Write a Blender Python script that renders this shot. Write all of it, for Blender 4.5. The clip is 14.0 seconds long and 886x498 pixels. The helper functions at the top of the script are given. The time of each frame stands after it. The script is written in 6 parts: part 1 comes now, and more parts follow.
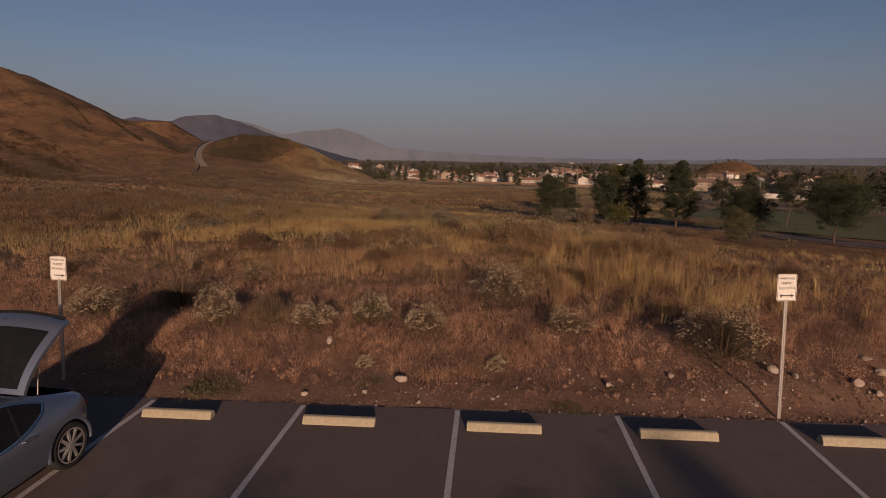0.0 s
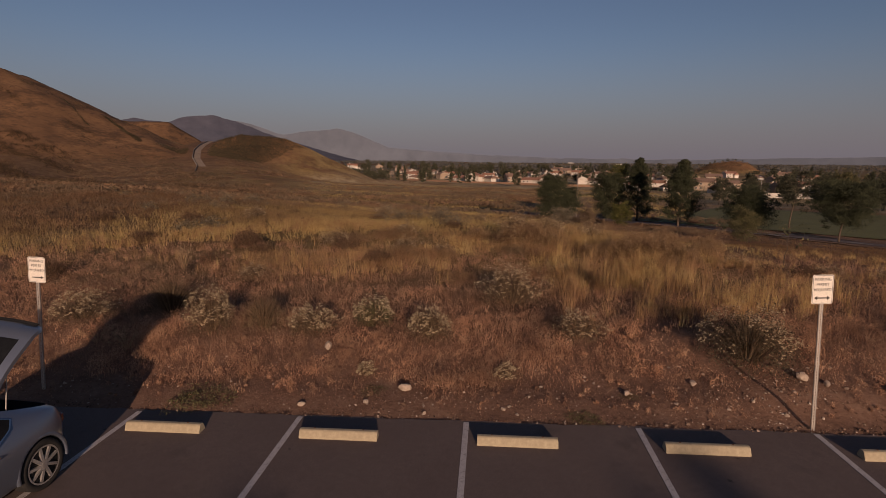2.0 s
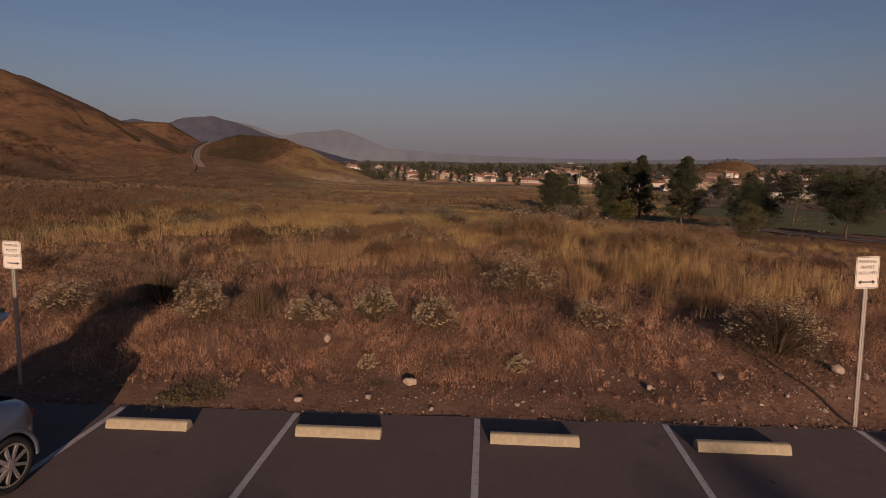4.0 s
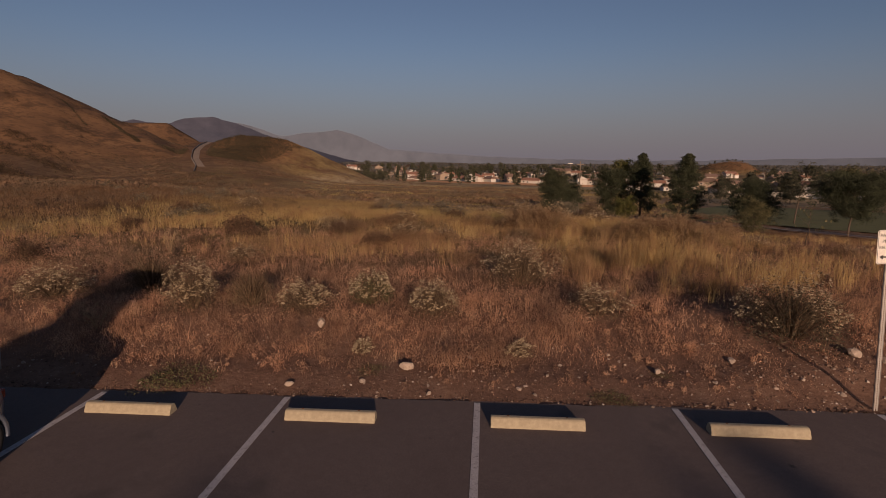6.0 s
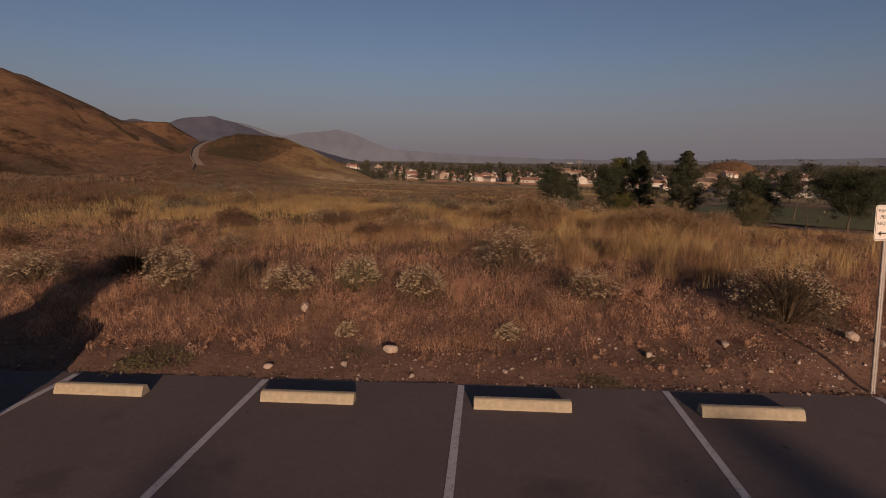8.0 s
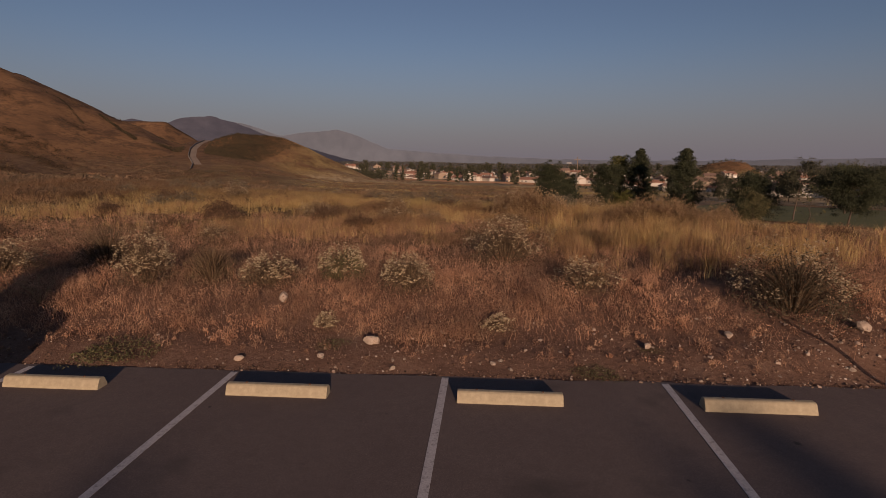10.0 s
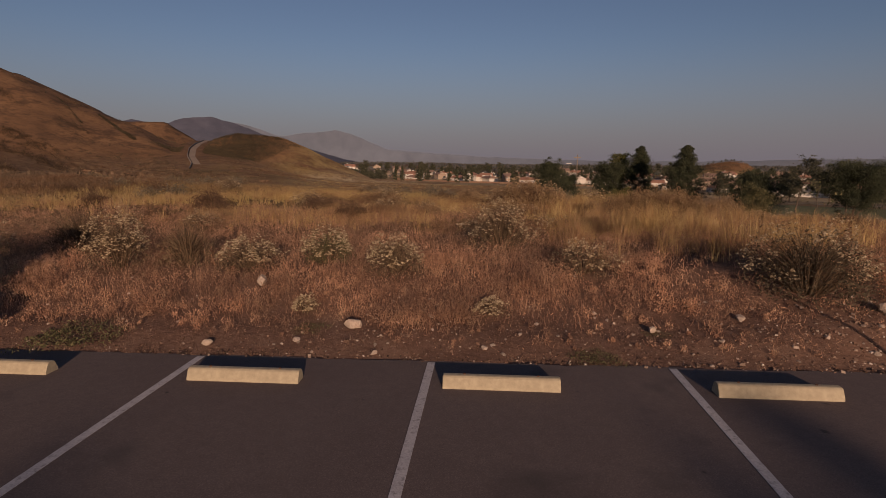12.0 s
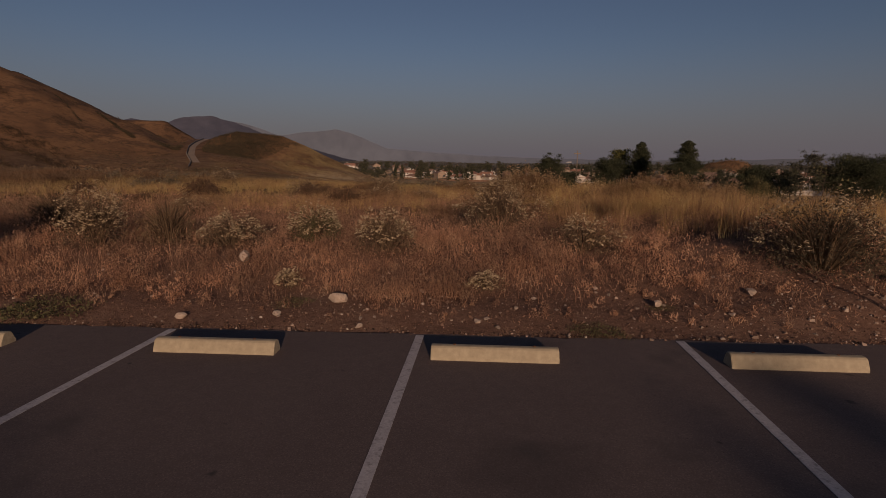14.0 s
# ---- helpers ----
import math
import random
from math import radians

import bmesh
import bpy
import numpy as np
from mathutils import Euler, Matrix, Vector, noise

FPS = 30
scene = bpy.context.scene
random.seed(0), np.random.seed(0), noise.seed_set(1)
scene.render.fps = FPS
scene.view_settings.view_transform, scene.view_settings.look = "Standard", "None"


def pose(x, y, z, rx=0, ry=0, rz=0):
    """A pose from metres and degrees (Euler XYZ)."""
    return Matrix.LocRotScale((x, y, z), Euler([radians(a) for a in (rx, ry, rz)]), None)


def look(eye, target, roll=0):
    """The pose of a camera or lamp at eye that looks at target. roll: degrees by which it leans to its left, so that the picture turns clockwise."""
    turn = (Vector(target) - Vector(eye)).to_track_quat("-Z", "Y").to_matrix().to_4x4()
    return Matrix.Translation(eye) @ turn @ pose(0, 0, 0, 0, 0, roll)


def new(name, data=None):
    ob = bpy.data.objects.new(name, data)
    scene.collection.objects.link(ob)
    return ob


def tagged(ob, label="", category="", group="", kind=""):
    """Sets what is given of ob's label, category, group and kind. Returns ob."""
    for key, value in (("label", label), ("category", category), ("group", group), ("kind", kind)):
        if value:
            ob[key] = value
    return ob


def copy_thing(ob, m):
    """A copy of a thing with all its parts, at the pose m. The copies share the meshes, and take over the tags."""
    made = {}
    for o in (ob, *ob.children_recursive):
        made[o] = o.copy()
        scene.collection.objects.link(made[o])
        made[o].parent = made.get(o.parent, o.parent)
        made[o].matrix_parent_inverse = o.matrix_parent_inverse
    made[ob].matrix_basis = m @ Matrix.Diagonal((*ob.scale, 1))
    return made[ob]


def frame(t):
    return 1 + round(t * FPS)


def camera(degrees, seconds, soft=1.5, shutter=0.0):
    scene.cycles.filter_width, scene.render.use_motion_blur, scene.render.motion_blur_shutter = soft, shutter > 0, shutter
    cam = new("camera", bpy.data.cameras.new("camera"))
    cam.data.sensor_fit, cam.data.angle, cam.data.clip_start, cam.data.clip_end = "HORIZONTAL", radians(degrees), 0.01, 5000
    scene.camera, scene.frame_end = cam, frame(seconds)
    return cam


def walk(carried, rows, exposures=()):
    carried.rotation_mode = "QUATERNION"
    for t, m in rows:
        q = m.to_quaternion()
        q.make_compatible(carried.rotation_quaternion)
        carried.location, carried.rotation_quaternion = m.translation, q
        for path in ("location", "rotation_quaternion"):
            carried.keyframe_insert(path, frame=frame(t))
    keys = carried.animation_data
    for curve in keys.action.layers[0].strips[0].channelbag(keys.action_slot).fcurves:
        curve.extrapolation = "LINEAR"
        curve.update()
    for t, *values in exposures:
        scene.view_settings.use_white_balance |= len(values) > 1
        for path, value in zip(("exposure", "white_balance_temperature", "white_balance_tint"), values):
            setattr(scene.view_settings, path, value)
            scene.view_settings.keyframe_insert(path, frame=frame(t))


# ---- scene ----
PATH = [
    (0, (0.257, -8.808, 4.336), (0.136, -6.838, 4.01), 0.5),
    (0.5, (0.245, -8.662, 4.305), (0.124, -6.693, 3.98), 0.5),
    (1, (0.208, -8.503, 4.274), (0.089, -6.534, 3.949), 0.5),
    (1.5, (0.152, -8.332, 4.257), (0.033, -6.362, 3.932), 0.5),
    (2, (0.087, -8.155, 4.211), (-0.031, -6.186, 3.886), 0.4),
    (2.5, (0.021, -7.98, 4.115), (-0.097, -6.01, 3.79), 0.5),
    (3, (-0.038, -7.812, 4.02), (-0.156, -5.842, 3.696), 0.4),
    (5.5, (-0.098, -7.242, 3.485), (-0.215, -5.271, 3.164), 0.3),
    (6, (-0.076, -7.184, 3.386), (-0.193, -5.213, 3.066), 0.3),
    (6.5, (-0.031, -7.129, 3.3), (-0.147, -5.159, 2.979), 0.3),
    (7, (0.032, -7.08, 3.219), (-0.085, -5.109, 2.897), 0.3),
    (7.5, (0.095, -7.024, 3.124), (-0.021, -5.054, 2.803), 0.4),
    (8, (0.143, -6.97, 3.037), (0.027, -4.999, 2.716), 0.4),
    (10.5, (0.366, -6.314, 2.644), (0.254, -4.343, 2.324), 0.4),
    (11, (0.402, -6.169, 2.549), (0.289, -4.198, 2.23), 0.4),
    (11.5, (0.443, -6.044, 2.414), (0.328, -4.072, 2.096), 0.4),
    (12, (0.462, -5.915, 2.3), (0.35, -3.944, 1.982), 0.4),
    (12.5, (0.501, -5.802, 2.189), (0.389, -3.831, 1.87), 0.4),
    (13, (0.515, -5.697, 2.076), (0.404, -3.726, 1.756), 0.4),
    (13.5, (0.534, -5.607, 1.967), (0.421, -3.635, 1.647), 0.4),
    (14, (0.556, -5.526, 1.853), (0.444, -3.555, 1.532), 0.4),
]
cam = camera(79.4, 14.0, soft=0.6)
LIGHT = [(0, -0.15, 6500, 29), (10.3, -0.15, 6500, 29), (11.5, -0.12, 6500, 29), (12.5, -0.13, 6500, 29), (13, -0.22, 6500, 29), (13.5, -0.42, 6500, 29), (14, -0.72, 6500, 29)]
walk(cam, [(t, look(e, g, r)) for t, e, g, r in PATH], LIGHT)


# ---- world, sun ----
SUN_EL, SUN_AZ = 11.0, 167.0          # elevation, bearing clockwise from +y
world = bpy.data.worlds.new("sky")
scene.world = world
world.use_nodes = True
wn = world.node_tree
sky = wn.nodes.new("ShaderNodeTexSky")
sky.sky_type = "NISHITA"
sky.sun_disc = False
sky.sun_elevation = radians(SUN_EL)
sky.sun_rotation = radians(SUN_AZ)
sky.altitude = 400
sky.air_density = 1.0
sky.dust_density = 1.2
sky.ozone_density = 2.0
open_sky = wn.nodes["Background"]
open_sky.inputs["Strength"].default_value = 0.058
wn.links.new(sky.outputs["Color"], open_sky.inputs["Color"])
# mauve haze low over the horizon
haze = wn.nodes.new("ShaderNodeBackground")
haze.inputs["Color"].default_value = (0.176, 0.170, 0.180, 1)
haze.inputs["Strength"].default_value = 1.0
geo = wn.nodes.new("ShaderNodeTexCoord")
sepw = wn.nodes.new("ShaderNodeSeparateXYZ")
wn.links.new(geo.outputs["Generated"], sepw.inputs[0])
rise = wn.nodes.new("ShaderNodeMapRange")
rise.interpolation_type = "SMOOTHSTEP"
rise.inputs["From Min"].default_value, rise.inputs["From Max"].default_value = -0.02, 0.22
rise.inputs["To Min"].default_value, rise.inputs["To Max"].default_value = 0.92, 0.0
wn.links.new(sepw.outputs["Z"], rise.inputs["Value"])
blend = wn.nodes.new("ShaderNodeMixShader")
wn.links.new(rise.outputs[0], blend.inputs[0])
wn.links.new(open_sky.outputs[0], blend.inputs[1])
wn.links.new(haze.outputs[0], blend.inputs[2])
wn.links.new(blend.outputs[0], wn.nodes["World Output"].inputs["Surface"])
sun = new("sun", bpy.data.lights.new("sun", "SUN"))
sun.data.energy = 4.2
sun.data.angle = radians(0.6)
sun.data.color = (1.0, 0.76, 0.50)
_a, _e = radians(SUN_AZ), radians(SUN_EL)
sun_dir = Vector((math.sin(_a) * math.cos(_e), math.cos(_a) * math.cos(_e), math.sin(_e)))
sun.matrix_world = look(sun_dir * 50, (0, 0, 0))

# ---- small tools ----
rng = np.random.default_rng(7)


def ss(a, b, v):
    t = np.clip((v - a) / (b - a), 0, 1)
    return t * t * (3 - 2 * t)


def wob(x, y, k=1.0, p=0.0):
    """Smooth pseudo noise, about -1 to 1."""
    x, y = x * k + p, y * k - 1.7 * p
    return (np.sin(x * 1.0 + 1.9 * np.sin(y * 0.7 + 0.3)) + np.sin(y * 1.3 + 1.6 * np.sin(x * 0.9 + 1.1))
            + np.sin(0.8 * x - 1.1 * y + 2.0) + 0.6 * np.sin(2.3 * x + 1.9 * y + p)) / 3.6


def empty(name, m=None):
    ob = new(name)
    ob.empty_display_size = 0.2
    if m is not None:
        ob.matrix_basis = m
    return ob


def mesh_np(name, V, F, mat, smooth=False):
    """A mesh from arrays: V (n, 3), F (m, 3 or 4)."""
    V, F = np.asarray(V, np.float32), np.asarray(F, np.int32)
    me = bpy.data.meshes.new(name)
    me.vertices.add(len(V))
    me.vertices.foreach_set("co", V.ravel())
    me.loops.add(F.size)
    me.loops.foreach_set("vertex_index", F.ravel())
    me.polygons.add(len(F))
    me.polygons.foreach_set("loop_start", np.arange(0, F.size, F.shape[1], dtype=np.int32))
    me.polygons.foreach_set("use_smooth", np.full(len(F), smooth, bool))
    me.update(calc_edges=True)
    if mat is not None:
        me.materials.append(mat)
    return me


def part(name, bm, material, parent=None, label="", smooth=False):
    """Links a bmesh or mesh as one object, under parent if given."""
    if isinstance(bm, bmesh.types.BMesh):
        me = bpy.data.meshes.new(name)
        bm.normal_update()
        bm.to_mesh(me)
        bm.free()
        me.materials.append(material)
        if smooth:
            me.polygons.foreach_set("use_smooth", np.ones(len(me.polygons), bool))
    else:
        me = bm
    ob = new(name, me)
    if parent is not None:
        ob.parent = parent
    return tagged(ob, label)


def box(bm, x0, x1, y0, y1, z0, z1, bevel=0.0, m=None):
    r = bmesh.ops.create_cube(bm, size=1.0)["verts"]
    for v in r:
        v.co = Vector(((x0 + x1) / 2 + v.co.x * (x1 - x0), (y0 + y1) / 2 + v.co.y * (y1 - y0), (z0 + z1) / 2 + v.co.z * (z1 - z0)))
    if bevel:
        es = list({e for v in r for e in v.link_edges})
        r = bmesh.ops.bevel(bm, geom=es, offset=bevel, segments=2, affect="EDGES", profile=0.6)["verts"]
    if m is not None:
        bmesh.ops.transform(bm, matrix=m, verts=list(r))
    return r


def tube(bm, a, b, r0, r1, n=8):
    a, b = Vector(a), Vector(b)
    d = b - a
    m = Matrix.Translation((a + b) / 2) @ d.to_track_quat("Z", "Y").to_matrix().to_4x4()
    bmesh.ops.create_cone(bm, cap_ends=True, segments=n, radius1=r0, radius2=r1, depth=d.length, matrix=m)


# ---- materials ----
def mat_base(name, rough=0.9, metal=0.0, spec=0.3):
    m = bpy.data.materials.new(name)
    m.use_nodes = True
    nt = m.node_tree
    b = nt.nodes["Principled BSDF"]
    b.inputs["Roughness"].default_value = rough
    b.inputs["Metallic"].default_value = metal
    b.inputs["Specular IOR Level"].default_value = spec
    return m, nt, b


def noise_node(nt, scale, detail=6, rough=0.6, vec=None):
    n = nt.nodes.new("ShaderNodeTexNoise")
    n.inputs["Scale"].default_value = scale
    n.inputs["Detail"].default_value = detail
    n.inputs["Roughness"].default_value = rough
    if vec is not None:
        nt.links.new(vec, n.inputs["Vector"])
    return n.outputs["Fac"]


def ramp(nt, fac, stops):
    r = nt.nodes.new("ShaderNodeValToRGB")
    nt.links.new(fac, r.inputs["Fac"])
    el = r.color_ramp.elements
    while len(el) < len(stops):
        el.new(0.5)
    for e, (p, c) in zip(el, stops):
        e.position, e.color = p, (*c, 1)
    return r.outputs["Color"]


def mix(nt, fac, a, b, mode="MIX"):
    n = nt.nodes.new("ShaderNodeMix")
    n.data_type, n.blend_type = "RGBA", mode
    for sock, v in ((n.inputs["Factor"], fac), (n.inputs["A"], a), (n.inputs["B"], b)):
        if isinstance(v, (int, float)):
            sock.default_value = v
        elif isinstance(v, tuple):
            sock.default_value = (*v, 1)
        else:
            nt.links.new(v, sock)
    return n.outputs["Result"]


def bump(nt, b, height, strength=0.5, dist=0.02):
    n = nt.nodes.new("ShaderNodeBump")
    n.inputs["Strength"].default_value = strength
    n.inputs["Distance"].default_value = dist
    nt.links.new(height, n.inputs["Height"])
    nt.links.new(n.outputs["Normal"], b.inputs["Normal"])


def position(nt):
    return nt.nodes.new("ShaderNodeNewGeometry").outputs["Position"]


def island(nt):
    return nt.nodes.new("ShaderNodeNewGeometry").outputs["Random Per Island"]


def speckled(name, stops, scale, rough=0.9, bump_s=0.4, bump_d=0.01, fine=8.0, metal=0.0, spec=0.3, dirt=None):
    """Two scales of variation over a ramp of colours, with a fine relief."""
    m, nt, b = mat_base(name, rough, metal, spec)
    pos = nt.nodes.new("ShaderNodeTexCoord").outputs["Object"]
    big, small = noise_node(nt, scale, 5, 0.6, pos), noise_node(nt, scale * fine, 4, 0.6, pos)
    col = ramp(nt, big, stops)
    col = mix(nt, 0.35, col, ramp(nt, small, [(0.3, tuple(c * 0.6 for c in stops[0][1])), (0.7, tuple(min(1, c * 1.25) for c in stops[-1][1]))]))
    if dirt:
        d = ramp(nt, noise_node(nt, scale * 2.3, 8, 0.7, pos), [(0.52, (0, 0, 0)), (0.72, (1, 1, 1))])
        col = mix(nt, d, col, dirt)
    nt.links.new(col, b.inputs["Base Color"])
    if bump_s:
        bump(nt, b, small, bump_s, bump_d)
    return m


def plant(name, stops, rough=0.8, patch=0.35, patch_col=None, trans=0.25, clump=0.0, even=0.5):
    """Leaf or blade: a colour for each island, drawn together within a plant, patches over the ground, some light passing through."""
    m, nt, b = mat_base(name, rough, 0, 0.15)
    fac = island(nt)
    if clump:
        k = nt.nodes.new("ShaderNodeMapRange")
        k.inputs["From Min"].default_value, k.inputs["From Max"].default_value = 0.32, 0.68
        nt.links.new(noise_node(nt, clump, 3, 0.6, position(nt)), k.inputs["Value"])
        both = nt.nodes.new("ShaderNodeMix")
        both.inputs["Factor"].default_value = even
        nt.links.new(fac, both.inputs["A"])
        nt.links.new(k.outputs[0], both.inputs["B"])
        fac = both.outputs["Result"]
    col = ramp(nt, fac, stops)
    if patch_col:
        f = ramp(nt, noise_node(nt, patch, 5, 0.6, position(nt)), [(0.42, (0, 0, 0)), (0.60, (1, 1, 1))])
        col = mix(nt, f, col, mix(nt, 0.68, col, patch_col))
    nt.links.new(col, b.inputs["Base Color"])
    t = nt.nodes.new("ShaderNodeBsdfTranslucent")
    nt.links.new(col, t.inputs["Color"])
    s = nt.nodes.new("ShaderNodeMixShader")
    s.inputs[0].default_value = trans
    nt.links.new(b.outputs[0], s.inputs[1])
    nt.links.new(t.outputs[0], s.inputs[2])
    nt.links.new(s.outputs[0], nt.nodes["Material Output"].inputs["Surface"])
    return m


def ground_material():
    m, nt, b = mat_base("dry_ground", 1.0, 0, 0.1)
    pos = position(nt)
    sep = nt.nodes.new("ShaderNodeSeparateXYZ")
    nt.links.new(pos, sep.inputs[0])
    fine, mid, big = noise_node(nt, 14, 8, 0.7, pos), noise_node(nt, 1.6, 6, 0.6, pos), noise_node(nt, 0.09, 5, 0.6, pos)
    dirt = ramp(nt, mid, [(0.3, (0.112, 0.058, 0.041)), (0.5, (0.172, 0.093, 0.063)), (0.72, (0.255, 0.153, 0.105))])
    dirt = mix(nt, 0.4, dirt, ramp(nt, fine, [(0.3, (0.08, 0.044, 0.03)), (0.7, (0.30, 0.19, 0.13))]))
    dirt = mix(nt, ramp(nt, noise_node(nt, 55, 3, 0.5, pos), [(0.66, (0, 0, 0)), (0.74, (1, 1, 1))]), dirt, (0.34, 0.25, 0.19))
    thatch = ramp(nt, big, [(0.3, (0.14, 0.082, 0.042)), (0.46, (0.24, 0.16, 0.066)), (0.6, (0.29, 0.21, 0.08)), (0.75, (0.17, 0.11, 0.05))])
    thatch = mix(nt, 0.5, thatch, ramp(nt, noise_node(nt, 0.55, 8, 0.7, pos), [(0.3, (0.06, 0.04, 0.024)), (0.5, (0.17, 0.10, 0.048)), (0.72, (0.29, 0.195, 0.085))]))
    f = nt.nodes.new("ShaderNodeMapRange")
    f.inputs["From Min"].default_value, f.inputs["From Max"].default_value = 2.0, 12.0
    nt.links.new(sep.outputs["Y"], f.inputs["Value"])
    # the west side is browner and scrubby
    west = nt.nodes.new("ShaderNodeMath")
    west.operation = "MULTIPLY_ADD"
    west.inputs[1].default_value = 0.30
    nt.links.new(sep.outputs["Y"], west.inputs[0])
    nt.links.new(sep.outputs["X"], west.inputs[2])
    wmap = nt.nodes.new("ShaderNodeMapRange")
    wmap.inputs["From Min"].default_value, wmap.inputs["From Max"].default_value = -3.0, -17.0
    nt.links.new(west.outputs[0], wmap.inputs["Value"])
    brown = ramp(nt, noise_node(nt, 0.3, 8, 0.7, pos), [(0.32, (0.10, 0.062, 0.04)), (0.5, (0.18, 0.108, 0.06)), (0.62, (0.25, 0.16, 0.085)), (0.76, (0.31, 0.225, 0.105))])
    thatch = mix(nt, wmap.outputs[0], thatch, brown)
    rim = nt.nodes.new("ShaderNodeMapRange")
    rim.inputs["From Min"].default_value, rim.inputs["From Max"].default_value = 8.0, 13.0
    nt.links.new(sep.outputs["X"], rim.inputs["Value"])
    thatch = mix(nt, rim.outputs[0], thatch, mix(nt, 0.6, brown, (0.20, 0.115, 0.078)))
    col = mix(nt, f.outputs[0], dirt, thatch)
    # scrub on the hills: dark sage patches among bare red-brown grass
    h = nt.nodes.new("ShaderNodeMapRange")
    h.inputs["From Min"].default_value, h.inputs["From Max"].default_value = 0.5, 6.0
    nt.links.new(sep.outputs["Z"], h.inputs["Value"])
    hill = ramp(nt, noise_node(nt, 0.035, 7, 0.6, pos), [(0.3, (0.15, 0.084, 0.046)), (0.55, (0.222, 0.122, 0.062)), (0.75, (0.275, 0.155, 0.077))])
    hill = mix(nt, ramp(nt, noise_node(nt, 0.05, 9, 0.75, pos), [(0.50, (0, 0, 0)), (0.60, (0.85, 0.85, 0.85))]), hill, (0.068, 0.042, 0.028))
    hill = mix(nt, ramp(nt, noise_node(nt, 0.4, 6, 0.7, pos), [(0.46, (0, 0, 0)), (0.66, (0.75, 0.75, 0.75))]), hill, (0.12, 0.068, 0.039))
    col = mix(nt, h.outputs[0], col, hill)
    # golden grass on the knoll's east flank and the slope below it
    flank, back = nt.nodes.new("ShaderNodeMapRange"), nt.nodes.new("ShaderNodeMapRange")
    flank.inputs["From Min"].default_value, flank.inputs["From Max"].default_value = -122.0, -100.0
    back.inputs["From Min"].default_value, back.inputs["From Max"].default_value = 130.0, 240.0
    nt.links.new(sep.outputs["X"], flank.inputs["Value"])
    nt.links.new(sep.outputs["Y"], back.inputs["Value"])
    fb = nt.nodes.new("ShaderNodeMath")
    fb.operation = "MULTIPLY"
    nt.links.new(flank.outputs[0], fb.inputs[0])
    nt.links.new(back.outputs[0], fb.inputs[1])
    gold = ramp(nt, noise_node(nt, 0.045, 8, 0.7, pos), [(0.36, (0.13, 0.078, 0.042)), (0.47, (0.27, 0.18, 0.078)), (0.62, (0.38, 0.275, 0.12))])
    gold = mix(nt, ramp(nt, noise_node(nt, 0.028, 7, 0.7, pos), [(0.50, (0, 0, 0)), (0.58, (0.8, 0.8, 0.8))]), gold, (0.17, 0.088, 0.052))
    col = mix(nt, fb.outputs[0], col, gold)
    dist = nt.nodes.new("ShaderNodeVectorMath")
    dist.operation = "LENGTH"
    nt.links.new(pos, dist.inputs[0])
    f2 = nt.nodes.new("ShaderNodeMapRange")
    f2.inputs["From Min"].default_value, f2.inputs["From Max"].default_value = 620.0, 1100.0
    nt.links.new(dist.outputs["Value"], f2.inputs["Value"])
    town = ramp(nt, noise_node(nt, 0.012, 8, 0.7, pos), [(0.35, (0.045, 0.048, 0.045)), (0.6, (0.075, 0.07, 0.065)), (0.7, (0.16, 0.14, 0.125))])
    f3 = nt.nodes.new("ShaderNodeMapRange")
    f3.inputs["From Min"].default_value, f3.inputs["From Max"].default_value = 80.0, 240.0
    nt.links.new(dist.outputs["Value"], f3.inputs["Value"])
    low = nt.nodes.new("ShaderNodeMapRange")
    low.inputs["From Min"].default_value, low.inputs["From Max"].default_value = -2.0, -6.0
    nt.links.new(sep.outputs["Z"], low.inputs["Value"])
    both = nt.nodes.new("ShaderNodeMath")
    both.operation = "MULTIPLY"
    east = nt.nodes.new("ShaderNodeMath")
    east.operation = "SUBTRACT"
    east.inputs[0].default_value = 1.0
    nt.links.new(wmap.outputs[0], east.inputs[1])
    fe = nt.nodes.new("ShaderNodeMath")
    fe.operation = "MULTIPLY"
    nt.links.new(f3.outputs[0], fe.inputs[0])
    nt.links.new(east.outputs[0], fe.inputs[1])
    away = nt.nodes.new("ShaderNodeMapRange")
    away.inputs["From Min"].default_value, away.inputs["From Max"].default_value = 640.0, 560.0
    nt.links.new(dist.outputs["Value"], away.inputs["Value"])
    fa = nt.nodes.new("ShaderNodeMath")
    fa.operation = "MULTIPLY"
    nt.links.new(fe.outputs[0], fa.inputs[0])
    nt.links.new(away.outputs[0], fa.inputs[1])
    nt.links.new(fa.outputs[0], both.inputs[0])
    nt.links.new(low.outputs[0], both.inputs[1])
    pale = ramp(nt, noise_node(nt, 0.03, 7, 0.65, pos), [(0.33, (0.24, 0.15, 0.08)), (0.45, (0.38, 0.275, 0.14)), (0.65, (0.50, 0.39, 0.23))])
    pale = mix(nt, ramp(nt, noise_node(nt, 0.25, 8, 0.75, pos), [(0.48, (0, 0, 0)), (0.62, (0.75, 0.75, 0.75))]), pale, (0.17, 0.10, 0.055))
    col = mix(nt, both.outputs[0], col, pale)
    plain = nt.nodes.new("ShaderNodeMath")
    plain.operation = "MULTIPLY"
    nt.links.new(f2.outputs[0], plain.inputs[0])
    low2 = nt.nodes.new("ShaderNodeMapRange")
    low2.inputs["From Min"].default_value, low2.inputs["From Max"].default_value = -5.5, -7.5
    nt.links.new(sep.outputs["Z"], low2.inputs["Value"])
    nt.links.new(low2.outputs[0], plain.inputs[1])
    col = mix(nt, plain.outputs[0], col, town)
